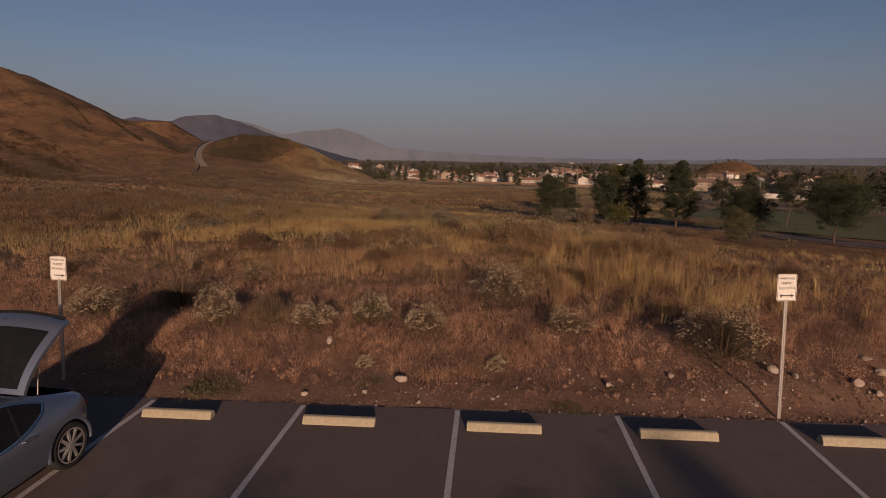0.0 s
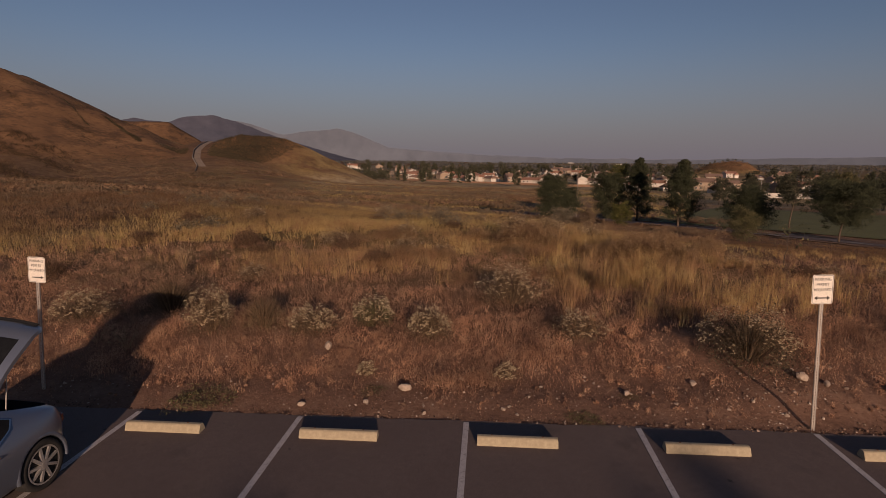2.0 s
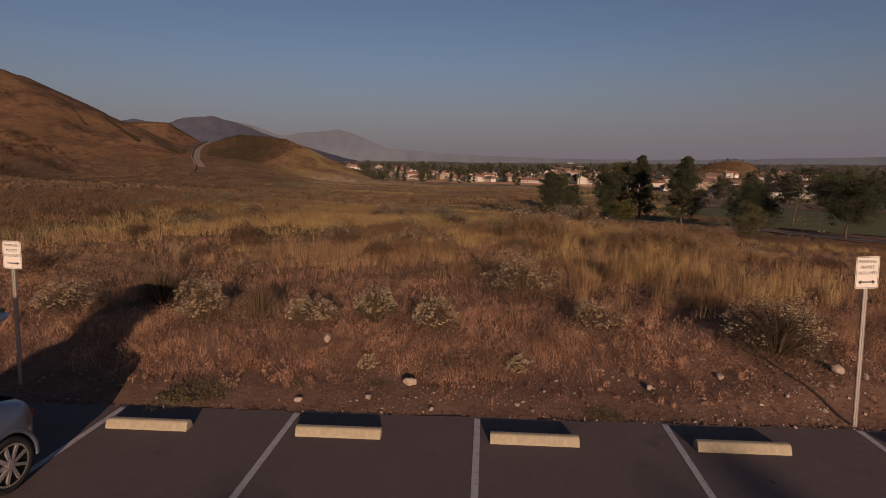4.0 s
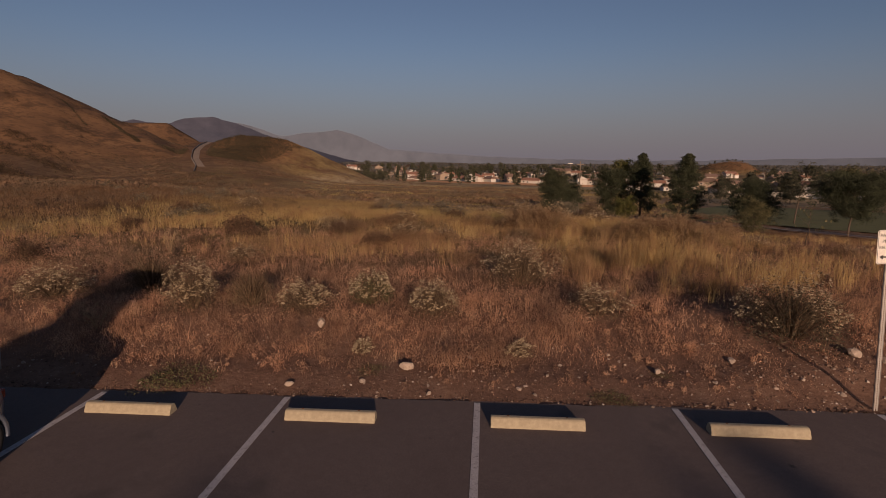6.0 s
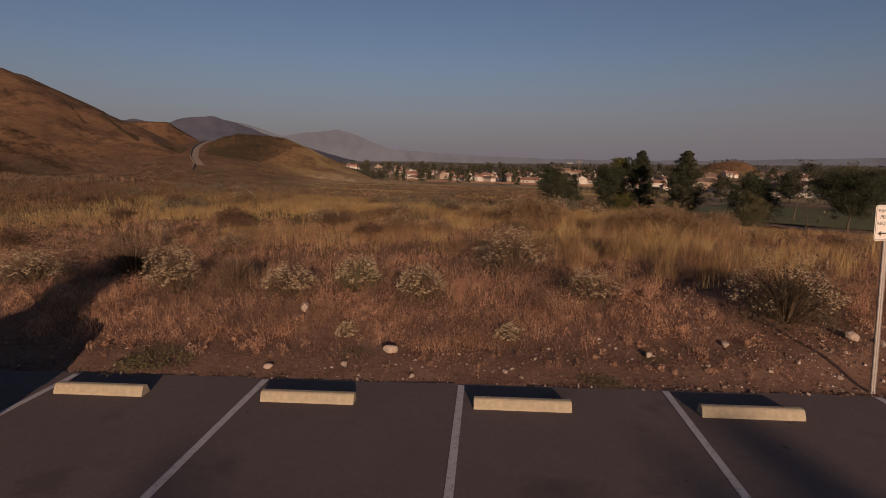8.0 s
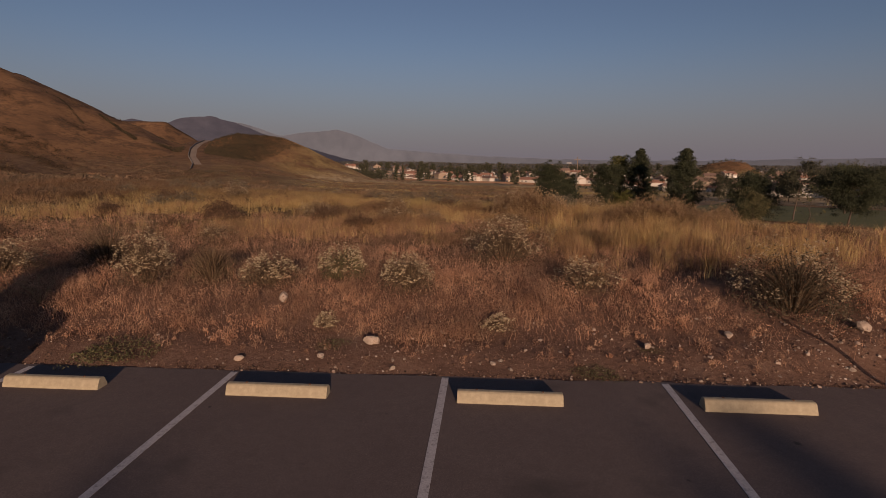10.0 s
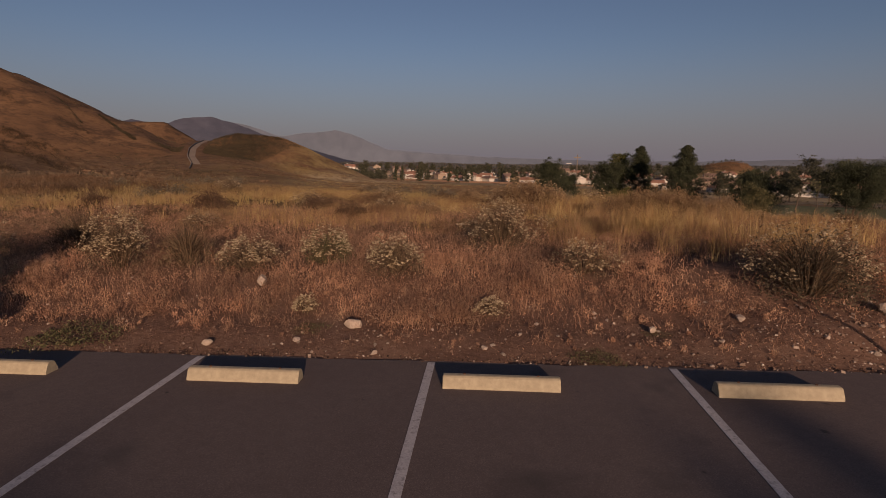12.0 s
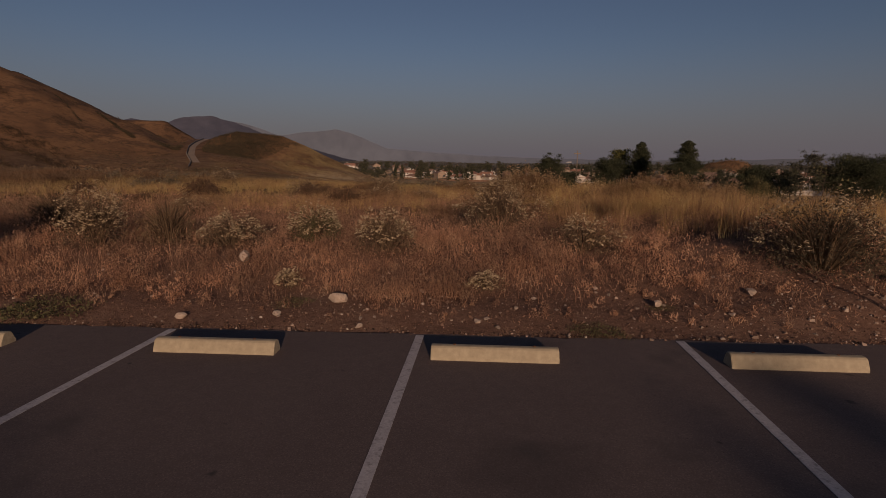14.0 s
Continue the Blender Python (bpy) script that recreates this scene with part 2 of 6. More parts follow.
    # the round hill beyond the town is bare and reddish
    hd, hz, hm = nt.nodes.new("ShaderNodeMapRange"), nt.nodes.new("ShaderNodeMapRange"), nt.nodes.new("ShaderNodeMath")
    hd.inputs["From Min"].default_value, hd.inputs["From Max"].default_value = 620.0, 680.0
    hz.inputs["From Min"].default_value, hz.inputs["From Max"].default_value = -5.0, -3.0
    nt.links.new(dist.outputs["Value"], hd.inputs["Value"])
    nt.links.new(sep.outputs["Z"], hz.inputs["Value"])
    hm.operation = "MULTIPLY"
    nt.links.new(hd.outputs[0], hm.inputs[0])
    nt.links.new(hz.outputs[0], hm.inputs[1])
    col = mix(nt, hm.outputs[0], col, hill)
    nt.links.new(col, b.inputs["Base Color"])
    bump(nt, b, fine, 0.8, 0.03)
    return m


def asphalt_material(name, stain=True):
    m, nt, b = mat_base(name, 0.95, 0, 0.2)
    pos = position(nt)
    agg = nt.nodes.new("ShaderNodeTexVoronoi")
    agg.inputs["Scale"].default_value = 70
    nt.links.new(pos, agg.inputs["Vector"])
    col = ramp(nt, noise_node(nt, 0.6, 7, 0.62, pos), [(0.3, (0.134, 0.099, 0.089)), (0.6, (0.166, 0.125, 0.110)), (0.8, (0.189, 0.142, 0.124))])
    col = mix(nt, 0.35, col, ramp(nt, agg.outputs["Distance"], [(0.1, (0.248, 0.188, 0.166)), (0.55, (0.110, 0.081, 0.073))]))
    col = mix(nt, ramp(nt, noise_node(nt, 120, 2, 0.5, pos), [(0.66, (0, 0, 0)), (0.76, (0.7, 0.7, 0.7))]), col, (0.32, 0.26, 0.235))
    col = mix(nt, ramp(nt, noise_node(nt, 85, 2, 0.5, pos), [(0.28, (0.8, 0.8, 0.8)), (0.38, (0, 0, 0))]), col, (0.05, 0.038, 0.034))
    if stain:
        col = mix(nt, ramp(nt, noise_node(nt, 9.0, 5, 0.65, pos), [(0.35, (0.22, 0.22, 0.22)), (0.62, (0, 0, 0))]), col, (0.085, 0.066, 0.058))
        crack = nt.nodes.new("ShaderNodeTexVoronoi")
        crack.feature = "DISTANCE_TO_EDGE"
        crack.inputs["Scale"].default_value = 0.55
        wv = nt.nodes.new("ShaderNodeVectorMath")
        wv.operation = "ADD"
        nt.links.new(pos, wv.inputs[0])
        nw = nt.nodes.new("ShaderNodeTexNoise")
        nw.inputs["Scale"].default_value = 1.4
        nw.inputs["Detail"].default_value = 6
        nt.links.new(pos, nw.inputs["Vector"])
        nt.links.new(nw.outputs["Color"], wv.inputs[1])
        nt.links.new(wv.outputs[0], crack.inputs["Vector"])
        col = mix(nt, ramp(nt, crack.outputs["Distance"], [(0.0, (0.10, 0.10, 0.10)), (0.006, (0, 0, 0))]), col, (0.05, 0.042, 0.038))
        st = ramp(nt, noise_node(nt, 1.15, 3, 0.5, pos), [(0.60, (0, 0, 0)), (0.74, (0.6, 0.6, 0.6))])
        col = mix(nt, st, col, (0.07, 0.06, 0.056))
        col = mix(nt, ramp(nt, noise_node(nt, 5.5, 2, 0.4, pos), [(0.735, (0, 0, 0)), (0.78, (0.8, 0.8, 0.8))]), col, (0.05, 0.044, 0.042))
        for x, y, r in ((0.95, -2.45, 0.55), (-2.2, -3.2, 0.5), (3.6, -3.4, 0.6), (-3.9, -2.6, 0.35)):      # old oil drips
            d = nt.nodes.new("ShaderNodeVectorMath")
            d.operation = "DISTANCE"
            d.inputs[1].default_value = (x, y, 0)
            nt.links.new(pos, d.inputs[0])
            w = nt.nodes.new("ShaderNodeMath")
            w.operation = "MULTIPLY_ADD"
            w.inputs[1].default_value, w.inputs[2].default_value = 0.7, -0.35
            nt.links.new(noise_node(nt, 3.0, 4, 0.6, pos), w.inputs[0])
            t = nt.nodes.new("ShaderNodeMath")
            t.operation = "ADD"
            nt.links.new(d.outputs["Value"], t.inputs[0])
            nt.links.new(w.outputs[0], t.inputs[1])
            g = nt.nodes.new("ShaderNodeMapRange")
            g.interpolation_type = "SMOOTHSTEP"
            g.inputs["From Min"].default_value, g.inputs["From Max"].default_value = r * 0.35, r
            g.inputs["To Min"].default_value, g.inputs["To Max"].default_value = 0.32, 0.0
            nt.links.new(t.outputs[0], g.inputs["Value"])
            col = mix(nt, g.outputs[0], col, (0.05, 0.043, 0.04))
    nt.links.new(col, b.inputs["Base Color"])
    bump(nt, b, noise_node(nt, 110, 4, 0.65, pos), 0.35, 0.004)
    return m


M_GROUND = ground_material()
M_ASPHALT = asphalt_material("asphalt")
M_ROAD = asphalt_material("old_asphalt", False)
M_PAINT = speckled("road_paint", [(0.3, (0.42, 0.38, 0.37)), (0.7, (0.55, 0.51, 0.49))], 6, 0.8, 0.4, 0.004, 9, dirt=(0.16, 0.14, 0.13))
M_STOP = speckled("painted_concrete", [(0.3, (0.345, 0.285, 0.19)), (0.7, (0.39, 0.33, 0.225))], 2, 0.85, 0.35, 0.004, 10, dirt=(0.325, 0.27, 0.182))
M_RUST = speckled("rusty_steel", [(0.3, (0.10, 0.05, 0.03)), (0.7, (0.2, 0.1, 0.05))], 20, 0.8)
M_ROCK = speckled("pale_rock", [(0.3, (0.30, 0.22, 0.165)), (0.7, (0.47, 0.38, 0.30))], 3, 0.95, 0.8, 0.03, 6, dirt=(0.25, 0.16, 0.11))
M_GRAVEL = plant("gravel", [(0, (0.15, 0.09, 0.062)), (0.5, (0.26, 0.18, 0.13)), (0.8, (0.38, 0.29, 0.225)), (1, (0.54, 0.45, 0.37))], 0.95, trans=0.0)
M_GALV = speckled("galvanised_steel", [(0.3, (0.30, 0.27, 0.24)), (0.7, (0.42, 0.38, 0.34))], 30, 0.55, 0.1, 0.002, 5, metal=0.4)
M_SIGN = speckled("white_sign_face", [(0.3, (0.66, 0.60, 0.52)), (0.7, (0.74, 0.68, 0.60))], 5, 0.5, 0.05, 0.001)
M_BLACK = speckled("black_lettering", [(0.3, (0.03, 0.025, 0.022)), (0.7, (0.05, 0.042, 0.036))], 9, 0.6, 0)
M_GRASS = plant("golden_dry_grass", [(0.1, (0.23, 0.13, 0.06)), (0.38, (0.42, 0.262, 0.11)), (0.65, (0.59, 0.42, 0.175)), (0.95, (0.71, 0.555, 0.265))], patch=0.55, patch_col=(0.27, 0.145, 0.09), trans=0.3, clump=1.3, even=0.72)
M_WEED = plant("red_brown_dry_weeds", [(0.1, (0.135, 0.072, 0.049)), (0.36, (0.345, 0.18, 0.110)), (0.62, (0.555, 0.308, 0.184)), (0.92, (0.72, 0.475, 0.295))], patch=0.8, patch_col=(0.12, 0.078, 0.056), trans=0.2, clump=3.0, even=0.62)
M_FAR = plant("far_dry_grass", [(0.05, (0.22, 0.14, 0.066)), (0.32, (0.40, 0.28, 0.115)), (0.65, (0.58, 0.435, 0.175)), (1, (0.44, 0.365, 0.145))], patch=0.09, patch_col=(0.19, 0.10, 0.058), trans=0.5, clump=0.25, even=0.82)
M_STEM = plant("sage_stems", [(0, (0.08, 0.053, 0.034)), (0.5, (0.15, 0.102, 0.062)), (1, (0.23, 0.165, 0.10))])
M_LEAF = plant("sage_leaves", [(0, (0.08, 0.056, 0.037)), (0.5, (0.175, 0.122, 0.075)), (1, (0.29, 0.205, 0.122))])
M_FLOWER = plant("cream_flowers", [(0, (0.25, 0.18, 0.105)), (0.45, (0.44, 0.335, 0.20)), (1, (0.64, 0.515, 0.335))], trans=0.15)
M_STRAW = plant("straw_flowers", [(0, (0.28, 0.17, 0.06)), (0.5, (0.44, 0.29, 0.10)), (1, (0.58, 0.42, 0.18))], trans=0.2)
M_SCRUB = plant("brown_scrub", [(0, (0.05, 0.032, 0.02)), (0.5, (0.085, 0.055, 0.032)), (1, (0.13, 0.085, 0.045))])
M_GREYSAGE = plant("grey_sage", [(0, (0.085, 0.07, 0.048)), (0.5, (0.16, 0.135, 0.095)), (1, (0.30, 0.255, 0.18))])
M_GOLDLEAF = plant("golden_brown_leaves", [(0, (0.13, 0.075, 0.044)), (0.5, (0.26, 0.158, 0.086)), (1, (0.43, 0.285, 0.15))], trans=0.25)
M_GREENWEED = plant("grey_green_weeds", [(0, (0.06, 0.058, 0.028)), (0.5, (0.115, 0.108, 0.05)), (1, (0.19, 0.16, 0.08))])
M_PINE = plant("pine_needles", [(0.05, (0.021, 0.025, 0.015)), (0.5, (0.046, 0.052, 0.029)), (0.95, (0.092, 0.096, 0.048))], trans=0.12, clump=0.9, even=0.45)
M_PINE_Y = plant("yellow_green_leaves", [(0, (0.055, 0.06, 0.022)), (0.5, (0.10, 0.10, 0.032)), (1, (0.18, 0.16, 0.045))])
M_TOWN = plant("town_leaves", [(0, (0.038, 0.041, 0.028)), (0.5, (0.072, 0.072, 0.046)), (1, (0.125, 0.114, 0.07))])
M_BARK = speckled("bark", [(0.3, (0.06, 0.042, 0.03)), (0.7, (0.14, 0.1, 0.07))], 4, 0.95, 0.8, 0.03)
M_LAWN = speckled("watered_lawn", [(0.3, (0.10, 0.102, 0.032)), (0.7, (0.145, 0.14, 0.046))], 0.15, 0.95, 0.5, 0.03, 12)
M_KERB = speckled("concrete_kerb", [(0.3, (0.30, 0.25, 0.21)), (0.7, (0.42, 0.36, 0.30))], 0.6, 0.9)
M_TRACK = speckled("pale_dirt_track", [(0.3, (0.24, 0.17, 0.12)), (0.7, (0.36, 0.27, 0.19))], 0.1, 1.0, 0.3, 0.05)
M_PATH = speckled("reddish_dirt_strip", [(0.3, (0.20, 0.115, 0.075)), (0.7, (0.28, 0.17, 0.11))], 0.3, 1.0, 0.3, 0.05)
M_ROOF = speckled("terracotta_roof", [(0.3, (0.25, 0.125, 0.085)), (0.7, (0.36, 0.19, 0.125))], 0.5, 0.9, 0.4, 0.05)
M_ROOF_B = speckled("brown_roof", [(0.3, (0.19, 0.12, 0.09)), (0.7, (0.28, 0.18, 0.13))], 0.5, 0.9, 0.4, 0.05)
M_STUCCO = speckled("cream_stucco", [(0.3, (0.48, 0.435, 0.375)), (0.7, (0.58, 0.53, 0.465))], 0.4, 0.9, 0.2, 0.02)
M_STUCCO_B = speckled("tan_stucco", [(0.3, (0.30, 0.22, 0.16)), (0.7, (0.38, 0.29, 0.21))], 0.4, 0.9, 0.2, 0.02)
M_PANE = speckled("dark_window_glass", [(0.3, (0.03, 0.03, 0.035)), (0.7, (0.05, 0.05, 0.055))], 1, 0.15, 0, spec=0.6)
M_TRIMW = speckled("white_trim", [(0.3, (0.62, 0.57, 0.5)), (0.7, (0.7, 0.65, 0.58))], 2, 0.7, 0)
# aerial haze is painted into both mountain base colours, paler for the farther range
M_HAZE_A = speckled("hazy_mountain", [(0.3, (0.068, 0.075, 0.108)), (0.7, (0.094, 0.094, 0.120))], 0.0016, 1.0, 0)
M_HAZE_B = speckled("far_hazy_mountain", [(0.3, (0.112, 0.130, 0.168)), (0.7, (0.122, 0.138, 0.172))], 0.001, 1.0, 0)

# ---- terrain ----
RIDGES = [  # crest points x, y, z; reach of the slope
    ([(-760, 120, 120), (-480, 215, 92), (-340, 275, 68), (-282, 302, 57), (-278, 319, 54.5), (-274, 335, 48.5), (-264, 368, 33), (-253, 388, 19), (-243, 412, 2)], 175),
    ([(-640, 500, 52), (-480, 550, 49), (-407, 585, 47), (-361, 614, 47.5), (-338, 627, 31), (-322, 636, 18), (-305, 650, 0)], 140),
    ([(-180, 318, 8), (-163, 323, 15), (-149, 330, 20), (-123, 340, 17.5), (-106, 346, 10), (-85, 351, -0.5), (-68, 355, -9)], 78),
    ([(273.8, 700.2, -9.0), (292.9, 692.6, 3.0), (316.2, 682.4, 8.1), (332.4, 674.8, 4.8), (347.7, 667.1, -9.0)], 46),
]
TRACK = [(-116, 214, -1.0), (-124.4, 231, 1.0), (-140, 256, 4.8), (-158, 292, 9.4), (-176, 333, 13.3), (-193, 378, 17.3)]
FALL = np.array([(14, 0.48), (22, 0.1), (30, -0.8), (50, -2.7), (70, -4.4), (160, -7.6), (350, -14), (450, -15), (560, -11), (800, -7), (2000, -5)])


def along(pts, x, y):
    """Distance to a line of points, and its height there."""
    best, high = np.full(np.shape(x), 1e9), np.zeros(np.shape(x))
    for (ax, ay, az), (bx, by, bz) in zip(pts, pts[1:]):
        dx, dy = bx - ax, by - ay
        t = np.clip(((x - ax) * dx + (y - ay) * dy) / (dx * dx + dy * dy), 0, 1)
        d = np.hypot(x - ax - t * dx, y - ay - t * dy)
        near = d < best
        best, high = np.where(near, d, best), np.where(near, az + t * (bz - az), high)
    return best, high


def height(x, y):
    x, y = np.asarray(x, float), np.asarray(y, float)
    s, d = 0.55 * x + 0.83 * y, np.hypot(x, y)
    z = 0.10 * ss(0.1, 0.9, y) + 0.38 * ss(0.9, 3.2, y)
    z = z + 0.05 * wob(x, y, 1.7) * ss(0.3, 2, y) + 0.08 * wob(x, y, 0.45, 2.0) * ss(2, 8, y)
    z = z + np.interp(s, FALL[:, 0], FALL[:, 1]) - 0.48 + 0.4 * wob(x, y, 0.05, 1.0) * ss(30, 80, d) + 4.5 * ss(0, -150, x) * ss(450, 700, y)
    z = z + 0.18 * ss(2.6, 5.5, x) * ss(0.25, 1.2, y) * ss(10, 5, y)
    base = z
    for pts, reach in RIDGES:
        r, h = along(pts, x, y)
        r = r * (1 + 0.13 * wob(x, y, 0.035, 3.0)) + 2.5 * wob(x, y, 0.09, 1.5)
        p = np.clip(1 - np.maximum(r, 0) / reach, 0, 1)
        z = np.maximum(z, base + (h - base) * p ** 1.25 + (1.3 * wob(x, y, 0.11, 2.5) + 0.6 * wob(x, y, 0.31, 1.0)) * 3 * p * (1 - p))
    r, h = along(TRACK, x, y)
    z = np.maximum(z, base + (h - 0.3 - base) * ss(75, 4, r))
    w = ss(9, 3.5, r)
    z = z * (1 - w) + (h - 0.1) * w
    return np.where(y < 0.05, -0.06, z)


def build_ground():
    ang = np.unique(np.r_[np.linspace(-52, 48, 330), np.linspace(48, 308, 60)])[:-1]
    rad = np.unique(np.r_[np.arange(0.4, 26, 0.21), np.geomspace(26, 4700, 160), np.arange(300, 470, 6.0), np.arange(640, 790, 6.0)])
    a, r = np.meshgrid(np.radians(ang), rad)
    x, y = 0.4 + r * np.sin(a), -6.0 + r * np.cos(a)
    V = np.stack([x, y, height(x, y)], -1).reshape(-1, 3)
    n, k = len(ang), len(rad)
    i, j = np.meshgrid(np.arange(k - 1), np.arange(n), indexing="ij")
    F = np.stack([i * n + j, i * n + (j + 1) % n, (i + 1) * n + (j + 1) % n, (i + 1) * n + j], -1).reshape(-1, 4)[:, ::-1]
    V = np.r_[V, [[0.4, -6.0, -0.06]]]
    ob = new("ground", mesh_np("ground", V, F, M_GROUND, True))
    return tagged(ob, "dry rolling grassland and bare brown hills", "ground", kind="structure")


build_ground()


def drape(pts, width, lift, mat, name, label, n=60, kind="structure"):
    """A strip of that width along a line of points, laid on the ground."""
    P = np.array(pts, float)[:, :2]
    L = np.r_[0, np.cumsum(np.hypot(*np.diff(P, axis=0).T))]
    t = np.linspace(0, L[-1], n)
    c = np.stack([np.interp(t, L, P[:, 0]), np.interp(t, L, P[:, 1])], -1)
    d = np.gradient(c, axis=0)
    d /= np.linalg.norm(d, axis=1)[:, None]
    q = np.stack([-d[:, 1], d[:, 0]], -1)
    m = 7
    V = np.concatenate([np.c_[c + q * o, height(*(c + q * o).T) + lift][:, None] for o in np.linspace(-width / 2, width / 2, m)], 1).reshape(-1, 3)
    i, j = np.meshgrid(np.arange(n - 1), np.arange(m - 1), indexing="ij")
    F = np.stack([i * m + j, (i + 1) * m + j, (i + 1) * m + j + 1, i * m + j + 1], -1).reshape(-1, 4)[:, ::-1]
    return tagged(new(name, mesh_np(name, V, F, mat, True)), label, name, kind=kind)


drape(TRACK[1:], 3.0, 0.12, M_TRACK, "road", "pale road winding up between the hills", 90)
ROADLINE = [(1, 88), (5, 85), (14.6, 77.3), (26.7, 62.8), (35, 51.5), (41, 42), (60, 8)]
drape(ROADLINE, 7.5, 0.10, M_ROAD, "road", "grey asphalt road below the field", 120)
drape([(x - 5.6, y - 3.9) for x, y in ROADLINE], 2.6, 0.08, M_PATH, "pavement", "reddish dirt strip beside the road", 120)
drape([(x + 3.6, y + 2.5) for x, y in ROADLINE], 0.45, 0.22, M_KERB, "kerb", "pale concrete kerb along the road", 120)
drape([(x - 3.5, y - 2.4) for x, y in ROADLINE], 0.35, 0.22, M_KERB, "kerb", "pale concrete kerb along the road", 120)
drape([(44, 104), (70, 87), (150, 33)], 72, 0.10, M_LAWN, "lawn", "mown green park lawn", 60)
drape([(58, 152), (84, 143), (118, 118)], 1.8, 0.16, M_KERB, "pavement", "pale path along the lawn", 40)


# ---- parking lot ----
def build_lot():
    xs = np.linspace(-40, 40, 640)
    edge = 0.07 + 0.025 * wob(xs, xs * 0, 3.1) + 0.018 * wob(xs, xs * 0 + 4, 11.0) + 0.02 * rng.normal(size=len(xs)) * 0.5 + 0.0013 * xs
    rows = [(-40.0, 0.0), (-6.0, 0.0), (-1.0, 0.0)]
    V = [np.stack([xs, np.full_like(xs, y), np.full_like(xs, z)], -1) for y, z in rows]
    V += [np.stack([xs, edge - 0.015, np.zeros_like(xs)], -1), np.stack([xs, edge, np.full_like(xs, -0.012)], -1), np.stack([xs, edge + 0.01, np.full_like(xs, -0.08)], -1)]
    n, k = len(xs), len(V)
    i, j = np.meshgrid(np.arange(k - 1), np.arange(n - 1), indexing="ij")
    F = np.stack([i * n + j, i * n + j + 1, (i + 1) * n + j + 1, (i + 1) * n + j], -1).reshape(-1, 4)
    tagged(new("parking_lot", mesh_np("parking_lot", np.concatenate(V), F, M_ASPHALT)), "dark asphalt parking lot with oil stains", "asphalt", kind="structure")
    for k in range(-3, 6):
        bm = bmesh.new()
        box(bm, -0.044, 0.044, -5.6, 0.0, 0.0, 0.004)
        ob = part("parking_line", bm, M_PAINT)
        ob.matrix_basis = pose(2.757 * k, 0.012 * k, 0.001, 0, 0, {-1: -1.2, 0: -1.25, 1: -1.7, 2: -1.4}.get(k, -1.1))
        tagged(ob, "worn pale parking stall line on asphalt", "road marking", "stall lines", "structure")


build_lot()


def wheel_stop():
    bm = bmesh.new()
    prof = [(-0.03, 0.0), (-0.026, 0.03), (0.012, 0.108), (0.028, 0.121), (0.045, 0.125), (0.085, 0.125), (0.102, 0.121), (0.116, 0.108), (0.15, 0.03), (0.154, 0.0)]
    ends = []
    xs = [-0.605, -0.596, -0.3, 0.0, 0.3, 0.596, 0.605]
    for x in xs:
        k = 0.95 if abs(x) > 0.6 else 1.0
        ends.append([bm.verts.new((x, 0.062 + (p - 0.062) * k, h * k)) for p, h in prof])
    for a, b in zip(ends, ends[1:]):
        for i in range(len(prof) - 1):
            bm.faces.new((a[i], b[i], b[i + 1], a[i + 1]))
    bm.faces.new(ends[0]), bm.faces.new(ends[-1][::-1])
    bmesh.ops.recalc_face_normals(bm, faces=bm.faces)
    ob = empty("wheel_stop")
    part("body", bm, M_STOP, ob)
    for x in (-0.38, 0.38):
        bm = bmesh.new()
        tube(bm, (x, 0.075, 0.12), (x, 0.075, 0.1325), 0.014, 0.014, 10)
        part("steel_pin", bm, M_RUST, ob, "rusty steel pin")
    return tagged(ob, "cream painted concrete wheel stop on asphalt", "wheel stop", "wheel stops")


stop = wheel_stop()
STOPS = [(-4.745, -0.645, -0.4), (-1.954, -0.675, -0.3), (0.776, -0.69, -0.5), (3.55, -0.703, -0.4), (6.34, -0.71, -0.5)]
stop.matrix_basis = pose(STOPS[0][0], STOPS[0][1], 0.0, 0, 0, STOPS[0][2])
for x, y, a in STOPS[1:]:
    copy_thing(stop, pose(x, y, 0.0, 0, 0, a))


# ---- signs ----
def text_mesh(text, size, mat, name="lettering"):
    cu = bpy.data.curves.new(name, "FONT")
    cu.body, cu.size, cu.align_x, cu.align_y, cu.extrude = text, size, "CENTER", "CENTER", 0.0006
    ob = bpy.data.objects.new(name, cu)
    scene.collection.objects.link(ob)
    bpy.context.view_layer.update()
    me = bpy.data.meshes.new_from_object(ob.evaluated_get(bpy.context.evaluated_depsgraph_get()))
    bpy.data.objects.remove(ob)
    me.materials.clear()
    me.materials.append(mat)
    return me


def rounded(bm, w, h, r, y, n=5):
    pts = []
    for cx, cz, a0 in ((w / 2 - r, h / 2 - r, 0), (-w / 2 + r, h / 2 - r, 90), (-w / 2 + r, -h / 2 + r, 180), (w / 2 - r, -h / 2 + r, 270)):
        for i in range(n + 1):
            a = radians(a0 + 90 * i / n)
            pts.append(bm.verts.new((cx + r * math.cos(a), y, cz + r * math.sin(a))))
    return pts


